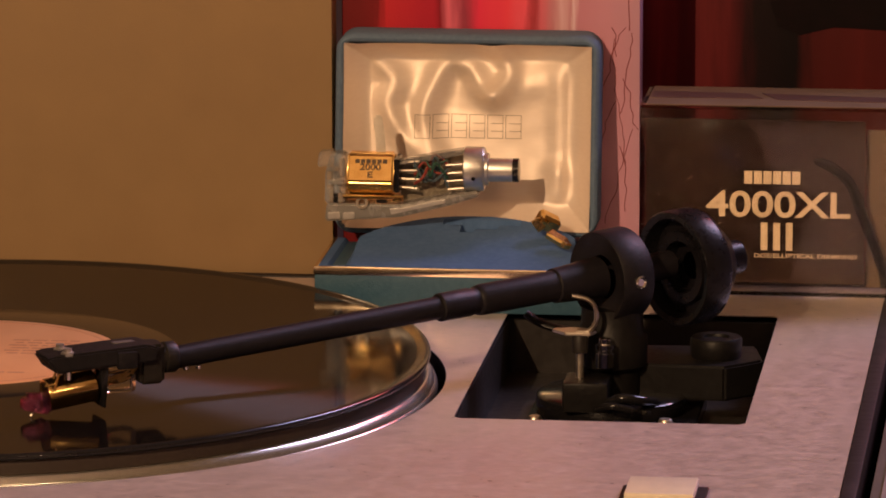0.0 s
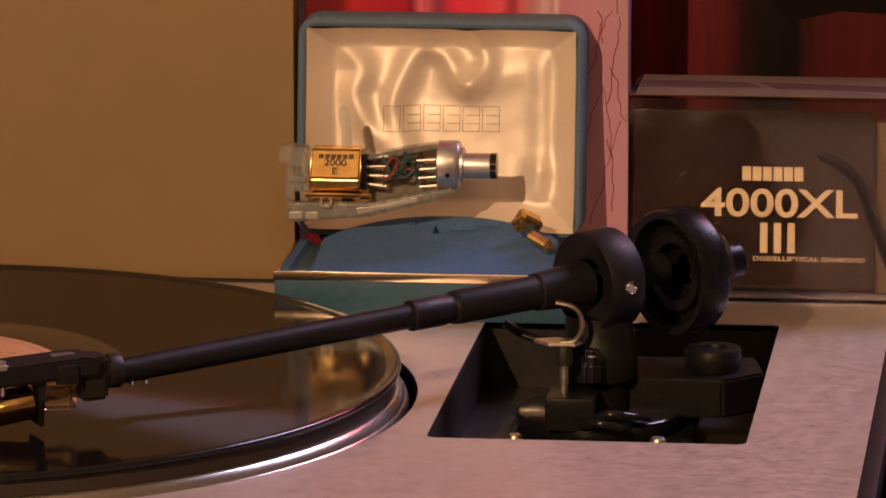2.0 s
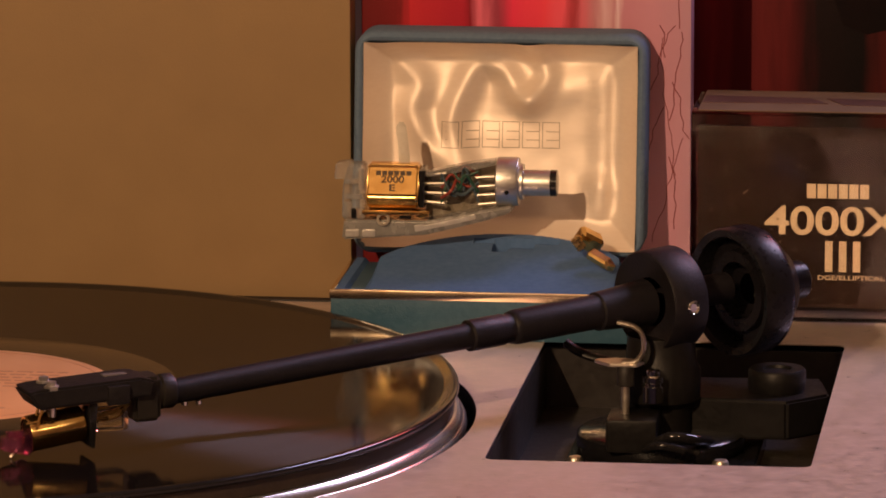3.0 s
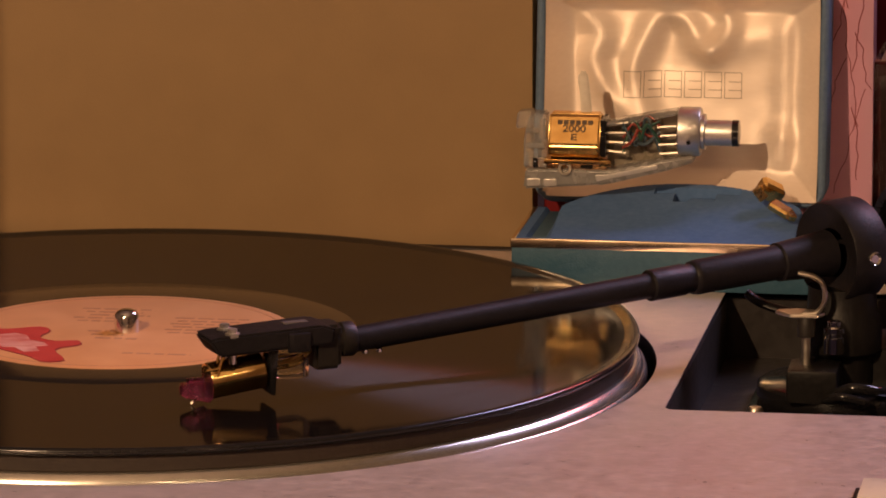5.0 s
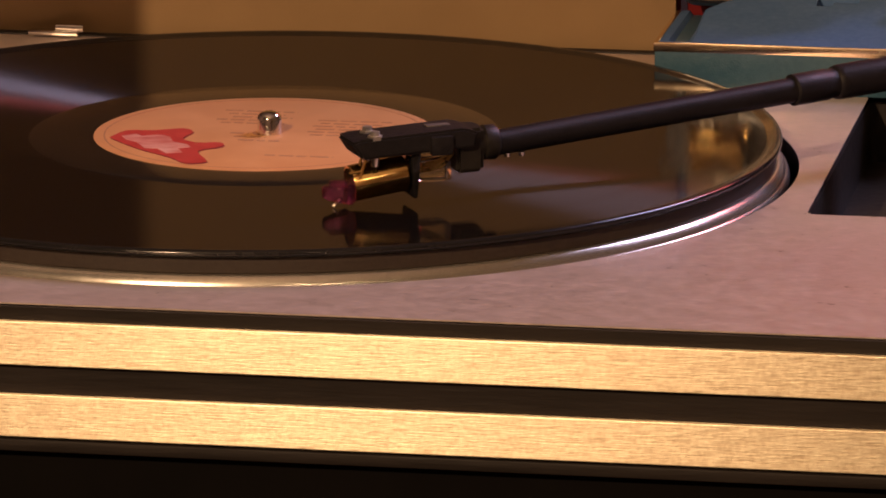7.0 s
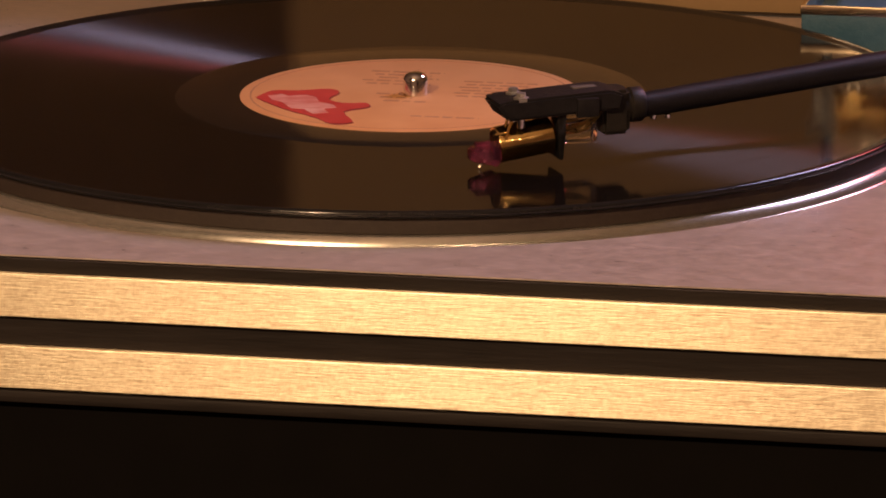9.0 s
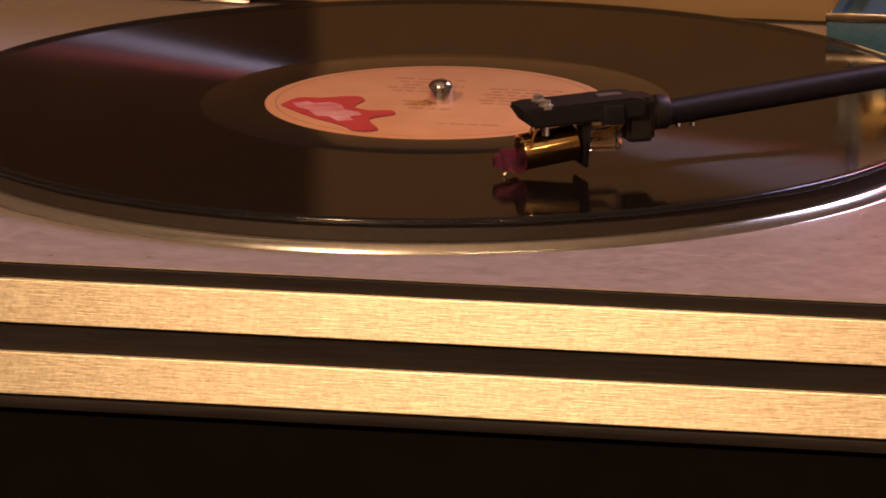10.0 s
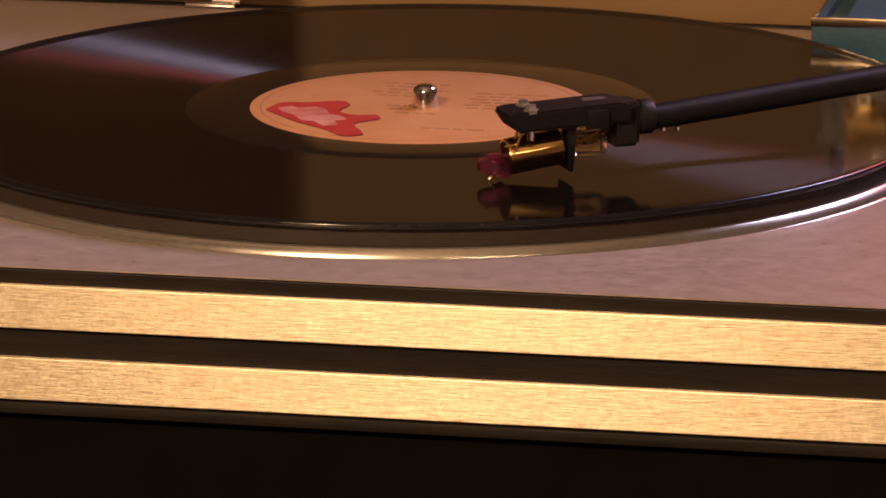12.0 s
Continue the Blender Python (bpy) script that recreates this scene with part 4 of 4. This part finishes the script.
def lining_depth():
    """The depth of the gathered satin: sloping sides and soft folds."""
    folds = [([(0.05, 0.02), (0.13, 0.12), (0.19, 0.22), (0.17, 0.36), (0.22, 0.50), (0.31, 0.64)], 0.0034, 0.055),
             ([(0.60, 0.02), (0.66, 0.15), (0.64, 0.24), (0.59, 0.29)], 0.0036, 0.046),
             ([(0.40, 0.70), (0.33, 0.52), (0.31, 0.40), (0.36, 0.22), (0.42, 0.12), (0.50, 0.15), (0.55, 0.25), (0.60, 0.29)], 0.0034, 0.050),
             ([(0.97, 0.03), (0.88, 0.16), (0.87, 0.50), (0.88, 0.80), (0.97, 0.97)], 0.0024, 0.055),
             ([(0.64, 0.27), (0.76, 0.22), (0.90, 0.10)], 0.0020, 0.080),
             ([(0.08, 0.98), (0.20, 0.86), (0.40, 0.82)], 0.0014, 0.070),
             ([(0.66, 0.98), (0.80, 0.90), (0.86, 0.72)], 0.0028, 0.065),
             ([(0.70, 0.10), (0.84, 0.07)], -0.0013, 0.085),
             ([(0.45, 0.24), (0.43, 0.36)], -0.0013, 0.060),
             ([(0.24, 0.14), (0.30, 0.08)], -0.0006, 0.070),
             ([(0.24, 0.36), (0.26, 0.46)], -0.0009, 0.050)]
    lines = [(bend([(a, b, 0) for a, b in pts], 16), h, w) for pts, h, w in folds]

    def depth(u, v):
        e = min(u / 0.100, (1 - u) / 0.105, v / 0.115, (1 - v) / 0.13)
        k = min(1.0, e)
        d = 0.0102 * (1 - (1 - k) ** 1.5)
        for pts, h, w in lines:
            r = min((u - p.x) ** 2 * 1.7 + (v - p.y) ** 2 for p in pts)
            d -= 0.85 * h * math.exp(-r / (1.5 * w * w))
        d += 0.0006 * noise.noise((u * 4, v * 4, 2.0)) + 0.00025 * noise.noise((u * 14, v * 9, 5.0))
        return min(d, 0.0117)

    return depth


depth = lining_depth()


def satin():
    """The lining as a fine sheet."""
    bm = bmesh.new()
    nx, nz = 150, 110
    grid = []
    for j in range(nz + 1):
        row = []
        for i in range(nx + 1):
            u, v = i / nx, j / nz
            row.append(bm.verts.new((LX0 + 0.0029 + u * (LX1 - LX0 - 0.0058), LY + 0.0009 + depth(u, v), LZ1 - 0.0035 - v * (LZ1 - LZ0 - 0.0056))))
        grid.append(row)
    for j in range(nz):
        for i in range(nx):
            bm.faces.new((grid[j][i], grid[j + 1][i], grid[j + 1][i + 1], grid[j][i + 1]))
    return bm


lining = part("satin_lining", satin(), M_SATIN, lid, "gathered cream satin lining", smooth=180)


def block_mark(x0, x1, z0, z1, n, thick):
    """A maker's mark as plain outlined blocks."""
    bm = bmesh.new()
    w = (x1 - x0) / n
    for k in range(n):
        a, b = x0 + k * w + w * 0.06, x0 + (k + 1) * w - w * 0.06
        for s in ((a, b, z0, z0 + thick), (a, b, z1 - thick, z1), (a, a + thick, z0 + thick, z1 - thick), (b - thick, b, z0 + thick, z1 - thick)):
            box(s[0], s[1], -0.0001, 0.0001, s[2], s[3], bm=bm)
        for f in (0.30, 0.62):
            h = z0 + (z1 - z0) * f
            box(a + w * 0.22, b - thick, -0.0001, 0.0001, h, h + thick, bm=bm)
    return bm


mark = block_mark(0.1250, 0.1632, 0.0487, 0.0572, 6, 0.00022)
bmesh.ops.subdivide_edges(mark, edges=[e for e in mark.edges if e.calc_length() > 0.004], cuts=5)
for v in mark.verts:
    uu = (v.co.x - LX0 - 0.0029) / (LX1 - LX0 - 0.0058)
    vv = (LZ1 - 0.0035 - v.co.z) / (LZ1 - LZ0 - 0.0056)
    v.co.y += LY + 0.0009 + depth(uu, vv)
emboss = part("embossed_mark", mark, M_STITCH, lining, "embossed outlined maker's mark", smooth=0)

# the open lid leans back a little
LEAN = math.tan(radians(8.0))
for ob in (lid, lid_back, lining, emboss):
    for v in ob.data.vertices:
        back = (v.co.z - 0.050) * LEAN - 0.0042
        v.co.y += back
        v.co.z -= 0.2 * back

# ---- spare cartridge in a clear headshell, lying across the cushion ----
SY = 0.150
spare = thing("spare_headshell", (0.13, SY, 0.029), "clear plastic headshell holding a gold cartridge propped on the case", "headshell")


def spare_part(name, bm, material, parent, label=""):
    """Built in the x-z plane at y = 0, standing at SY."""
    bm.transform(Matrix.Translation((0, SY, 0)))
    return part(name, bm, material, parent, label)


def slab(outline, y0, y1, bevel=0.0):
    bm = bmesh.new()
    f = bm.faces.new([bm.verts.new((x, y0, z)) for x, z in outline])
    up = bmesh.ops.extrude_face_region(bm, geom=[f])
    bmesh.ops.translate(bm, vec=(0, y1 - y0, 0), verts=[v for v in up["geom"] if isinstance(v, bmesh.types.BMVert)])
    bmesh.ops.recalc_face_normals(bm, faces=bm.faces)
    if bevel:
        bmesh.ops.bevel(bm, geom=list(bm.edges), offset=bevel, segments=2, affect="EDGES")
    return bm


spare_part("clear_rail", slab([(0.0978, 0.0252), (0.1240, 0.0272), (0.1420, 0.0318), (0.1515, 0.0350), (0.1515, 0.0372), (0.1410, 0.0352), (0.1250, 0.0318), (0.0985, 0.0316)], -0.0045, 0.0045, 0.0007), M_RAIL, spare, "grey satin lower rail")
spare_part("back_plate", slab([(0.1235, 0.0300), (0.1420, 0.0335), (0.1475, 0.0362), (0.1475, 0.0505), (0.1395, 0.0494), (0.1235, 0.0462)], 0.0030, 0.0042, 0.0004), M_SHELL, spare, "grey translucent back of the shell")
# Amber tint paints the gold body's glow into the clear web.
spare_part("under_web", slab([(0.0995, 0.0300), (0.1235, 0.0300), (0.1235, 0.0350), (0.0995, 0.0345)], 0.0010, 0.0030, 0.0004), M_AMBER, spare, "clear web tinted amber to imitate the gold body's reflection")
spare_part("terminal_ring", lathe([(0.0013, -0.0006), (0.0021, -0.0006), (0.0021, 0.0006), (0.0013, 0.0006), (0.0013, -0.0006)], 20, (0.1110, -0.0050, 0.0322), "Y"), M_NICKEL, spare, "small bright terminal ring")
spare_part("slot", box(0.1160, 0.1198, -0.0052, -0.0044, 0.0323, 0.0334, 0.0002), M_BLACKGLOSS, spare)
spare_part("slot", box(0.1010, 0.1024, -0.0052, -0.0038, 0.0322, 0.0352, 0.0002), M_BLACKGLOSS, spare)
for x0, z0, x1, z1 in ((0.0985, 0.0326, 0.1010, 0.0372), (0.1026, 0.0322, 0.1052, 0.0355), (0.0990, 0.0382, 0.1048, 0.0400), (0.0986, 0.0430, 0.1030, 0.0446), (0.1032, 0.0412, 0.1050, 0.0478)):
    spare_part("clear_rib", box(x0, x1, -0.0052, -0.0036, z0, z1, 0.0004), M_CLEAR, spare)
spare_part("gold_clip", box(0.1218, 0.1256, -0.0062, -0.0044, 0.0330, 0.0352, 0.0004), M_GOLD, spare, "gold end clip")
spare_part("rail_inlay", slab([(0.1210, 0.0282), (0.1400, 0.0326), (0.1400, 0.0340), (0.1245, 0.0305), (0.1205, 0.0303)], -0.0050, -0.0040, 0.0002), M_PLUG, spare, "bright recessed edge of the rail")
for x0 in (0.0990, 0.1042):
    spare_part("rail_inlay", slab([(x0, 0.0262), (x0 + 0.0042, 0.0264), (x0 + 0.0042, 0.0288), (x0, 0.0286)], -0.0050, -0.0040, 0.0003), M_PLUG, spare)
spare_part("clear_nose", slab([(0.0978, 0.0316), (0.1050, 0.0316), (0.1050, 0.0490), (0.1000, 0.0490), (0.0980, 0.0420)], -0.0040, 0.0040, 0.0006), M_CLEAR, spare, "clear nose block")
spare_part("clear_tab", slab([(0.0952, 0.0440), (0.1000, 0.0445), (0.1010, 0.0498), (0.0958, 0.0492)], -0.0030, 0.0030, 0.0005), M_CLEAR, spare, "clear stylus guard tab")
spare_part("clear_top_rail", slab([(0.1240, 0.0452), (0.1400, 0.0480), (0.1470, 0.0498), (0.1470, 0.0512), (0.1390, 0.0500), (0.1240, 0.0468)], -0.0030, 0.0030, 0.0004), M_CLEAR, spare)
section = [(-0.0068, 0.0398), (-0.0021, 0.0487), (-0.0008, 0.0491), (0.0050, 0.0488), (0.0054, 0.0356), (-0.0042, 0.0353), (-0.0060, 0.0362)]
bm = bmesh.new()
f = bm.faces.new([bm.verts.new((0.1058, y, z)) for y, z in section])
up = bmesh.ops.extrude_face_region(bm, geom=[f])
bmesh.ops.translate(bm, vec=(0.0162, 0, 0), verts=[v for v in up["geom"] if isinstance(v, bmesh.types.BMVert)])
bmesh.ops.recalc_face_normals(bm, faces=bm.faces)
bmesh.ops.bevel(bm, geom=list(bm.edges), offset=0.0007, segments=3, affect="EDGES")
gold = spare_part("gold_body", bm, M_GOLDSATIN, spare, "polished gold cartridge body")
FACE = Matrix.Translation((0, -0.00462, 0.0440)) @ Matrix.Rotation(radians(-27.8), 4, "X")
for txt, size, x, z, w in (("2000", 0.0032, 0.1103, 0.0437, 0.0072), ("E", 0.0030, 0.1130, 0.0410, 0.0018)):
    bm = lettering(txt, size, 0.00005, w)
    bmesh.ops.translate(bm, vec=(x, -0.0001, z - 0.0440), verts=bm.verts)
    bm.transform(FACE)
    spare_part("lettering", bm, M_DARKINK, gold, "dark printed figures")
for k in range(6):
    bm = box(0.1086 + 0.0019 * k, 0.1101 + 0.0019 * k, -0.0002, 0.0, 0.0021, 0.0035)
    bm.transform(FACE)
    spare_part("mark_bar", bm, M_DARKINK, gold)
spare_part("gold_skirt", box(0.1045, 0.1225, -0.0066, 0.0040, 0.0338, 0.0352, 0.0004), M_GOLD, gold)
spare_part("body_end", box(0.1221, 0.1240, -0.0055, 0.0055, 0.0360, 0.0478, 0.0005), M_BLACKGLOSS, spare)
for k in range(4):
    z = 0.0375 + 0.0028 * k
    spare_part("pin", rod([(0.1238, -0.002, z), (0.1300 + 0.0007 * (k % 2), -0.003, z + 0.0004 * (k - 1))], 0.00055, 8), M_NICKEL, spare)
    spare_part("pin", rod([(0.1405 - 0.0008 * (k % 2), -0.002, z - 0.0006), (0.1470, -0.002, z)], 0.00045, 8), M_NICKEL, spare)
wire_rng = random.Random(11)
for k, mw in enumerate((M_GREENWIRE, M_REDWIRE, M_BLUEWIRE, M_REDWIRE, M_GREENWIRE, M_BLUEWIRE, M_BLUEWIRE)):
    z = 0.0372 + 0.0016 * k
    mid = [(0.1295 + 0.0025 * i + wire_rng.uniform(-0.0006, 0.0006), wire_rng.uniform(-0.006, 0.001), 0.0425 + wire_rng.uniform(-0.0040, 0.0045) + 0.0006 * i) for i in range(1, 4)]
    spare_part("wire", rod(bend([(0.1290, -0.003, z)] + mid + [(0.1405, -0.002, 0.0472 - 0.0016 * k)], 6), 0.00040 + 0.00008 * (k % 3), 7), mw, spare)
collar = spare_part("collar", lathe([(0, 0.1462), (0.0072, 0.1462), (0.0077, 0.1466), (0.0077, 0.1526), (0.0073, 0.1532), (0.0056, 0.1534), (0.0056, 0.1545), (0, 0.1545)], 40, (0, 0, 0.0440), "X"), M_PLUG, spare, "bright aluminium collar")
spare_part("set_screw_hole", lathe([(0, -0.0001), (0.0007, -0.0001), (0.0007, 0.0004), (0, 0.0004)], 12, (0.1500, -0.0077, 0.0418), "Y"), M_BLACKGLOSS, collar)
spare_part("plug", lathe([(0, 0.1540), (0.0041, 0.1540), (0.0041, 0.1624), (0.0040, 0.1630), (0, 0.1630)], 32, (0, 0, 0.0437), "X"), M_PLUG, spare, "bright aluminium plug")
spare_part("plug_end", lathe([(0, 0.1630), (0.0042, 0.1630), (0.0042, 0.1650), (0.0030, 0.1652), (0, 0.1652)], 16, (0, 0, 0.0437), "X"), M_BLACKGLOSS, spare)
lift_outline = [(0.1152, 0.0465), (0.1148, 0.0540), (0.1139, 0.0590), (0.1143, 0.0612), (0.1156, 0.0620), (0.1168, 0.0612), (0.1174, 0.0585), (0.1180, 0.0540), (0.1188, 0.0465)]
lift_bm = slab(lift_outline, 0.0012, 0.0030, 0.0005)
lift_bm.transform(Matrix.Translation((0.1164, 0.002, 0.0465)) @ Matrix.Rotation(radians(-9), 4, "X") @ Matrix.Rotation(radians(10), 4, "Z") @ Matrix.Translation((-0.1164, -0.002, -0.0465)))
spare_part("finger_lift", lift_bm, M_NICKEL, spare, "curved flat metal finger lift")

# gold stylus on the cushion
gold_stylus = thing("spare_stylus", (0.178, 0.145, 0.022), "small faceted gold stylus assembly on the blue velvet", "stylus")
bm = box(-0.0040, 0.0040, -0.0030, 0.0030, -0.0028, 0.0028, 0.0010, 1)
bm.transform(pose(0.1752, 0.148, 0.0262, 20, 28, 25))
part("gold_head", bm, M_GOLD, gold_stylus, smooth=0)
bm = box(-0.0016, 0.0016, -0.0012, 0.0012, -0.0022, 0.0022, 0.0004, 1)
bm.transform(pose(0.1722, 0.145, 0.0258, 0, -35, 10))
part("gold_clip", bm, M_BRASS, gold_stylus, smooth=0)
bm = box(-0.0038, 0.0038, -0.0022, 0.0022, -0.0014, 0.0014, 0.0007, 1)
bm.transform(pose(0.1792, 0.139, 0.0222, 15, 25, -20))
part("gold_arm", bm, M_GOLD, gold_stylus, smooth=0)
bm = box(-0.0014, 0.0014, -0.0014, 0.0014, -0.0012, 0.0012, 0.0004, 1)
bm.transform(pose(0.1828, 0.136, 0.0206, 30, 10, 40))
part("gold_tip", bm, M_GOLD, gold_stylus, smooth=0)

# ---- clear packaging with a dark sheet inside ----
pack = thing("clear_display_box", (0.25, 0.17, 0.0), "clear acrylic box with cream print and dark sheets added inside", "display box")
PX0, PX1, PY0, PY1, PZ = 0.2065, 0.330, 0.1530, 0.1920, 0.0667
part("front_pane", box(PX0, PX1, PY0, PY0 + 0.0015, 0.0008, PZ - 0.0009), M_SMOKE, pack)
part("top_pane", box(PX0, PX1, PY0, PY1, PZ - 0.0008, PZ, 0.0003), M_TOPPANE, pack)
part("side_pane", box(PX0, PX0 + 0.0015, PY0 + 0.0017, PY1, 0.0008, PZ - 0.0010), M_SMOKE, pack)
part("floor_pane", box(PX0, PX1, PY0 + 0.0017, PY1, 0.0008, 0.0020), M_TOPPANE, pack)
# Sheets on the top pane paint in its tan and maroon reflections.
part("top_reflection", box(PX0 + 0.0020, PX1, PY0 + 0.0010, PY1 - 0.001, PZ + 0.0001, PZ + 0.0004), M_TOPREFLECT, pack, "tan sheet imitating the reflection on the top pane")
for reflect_outline in ([(PX0 + 0.0025, PY0 + 0.014), (0.2480, PY0 + 0.015), (0.2420, PY0 + 0.025), (PX0 + 0.0025, PY0 + 0.027)],
             [(0.2530, PY0 + 0.013), (0.3250, PY0 + 0.009), (0.2950, PY0 + 0.020), (0.2470, PY0 + 0.025)]):
    part("reflection_patch", prism(reflect_outline, PZ + 0.0004, PZ + 0.0006), M_MAROON, pack, "maroon sheet imitating dark reflected shapes")
for pane in list(pack.children):
    if pane.name.split(".")[0].endswith("pane"):
        pane.visible_shadow = False
# Added sheets imitate the view and reflections in the smoky pane.
card = part("card", box(PX0 + 0.0020, 0.2840, PY0 + 0.0035, PY0 + 0.0042, 0.0048, 0.0618), M_SHEET, pack, "dark brown sheet standing in for the view through the pane")
part("tan_back", box(0.2845, 0.328, PY0 + 0.008, PY0 + 0.009, 0.0031, 0.058), M_TANSHEET, pack, "tan sheet standing in for tan things beyond the pane")
# Dark tube imitating the curved reflection in the front pane.
part("cable", rod(bend([(0.2665, PY0 + 0.0052, 0.048), (0.2730, PY0 + 0.0030, 0.0455), (0.2790, PY0 + 0.0028, 0.0400), (0.2830, PY0 + 0.0028, 0.030), (0.2868, PY0 + 0.0028, 0.020), (0.2905, PY0 + 0.0030, 0.010), (0.2915, PY0 + 0.004, 0.004)], 8), 0.0018, 10), M_ARC, pack, "black cable")
for txt, x0, x1, z, size in (("4000XL", 0.2293, 0.2790, 0.0281, 0.0125), ("III", 0.2482, 0.2592, 0.0165, 0.0135), ("DGE/ELLIPTICAL DIAMOND", 0.2460, 0.2815, 0.0137, 0.0020)):
    bm = lettering(txt, size, 0.00005, x1 - x0)
    bmesh.ops.translate(bm, vec=(x0, PY0 + 0.0034, z), verts=bm.verts)
    part("lettering", bm, M_INK, card, "cream printed lettering", smooth=0)
for k in range(6):
    part("mark_bar", box(0.2424 + 0.0033 * k, 0.2452 + 0.0033 * k, PY0 + 0.0032, PY0 + 0.0034, 0.0395, 0.0440), M_INK, card)
# fine scratches on the front pane
scratch_rng = random.Random(7)
for k in range(9):
    sx, sz, ln, an = scratch_rng.uniform(0.210, 0.280), scratch_rng.uniform(0.020, 0.056), scratch_rng.uniform(0.0006, 0.0034), scratch_rng.uniform(0.3, 1.2)
    part("scratch", rod([(sx, PY0, sz), (sx + ln * math.cos(an), PY0, sz + ln * math.sin(an))], 0.00006, 4), M_INK, pack)
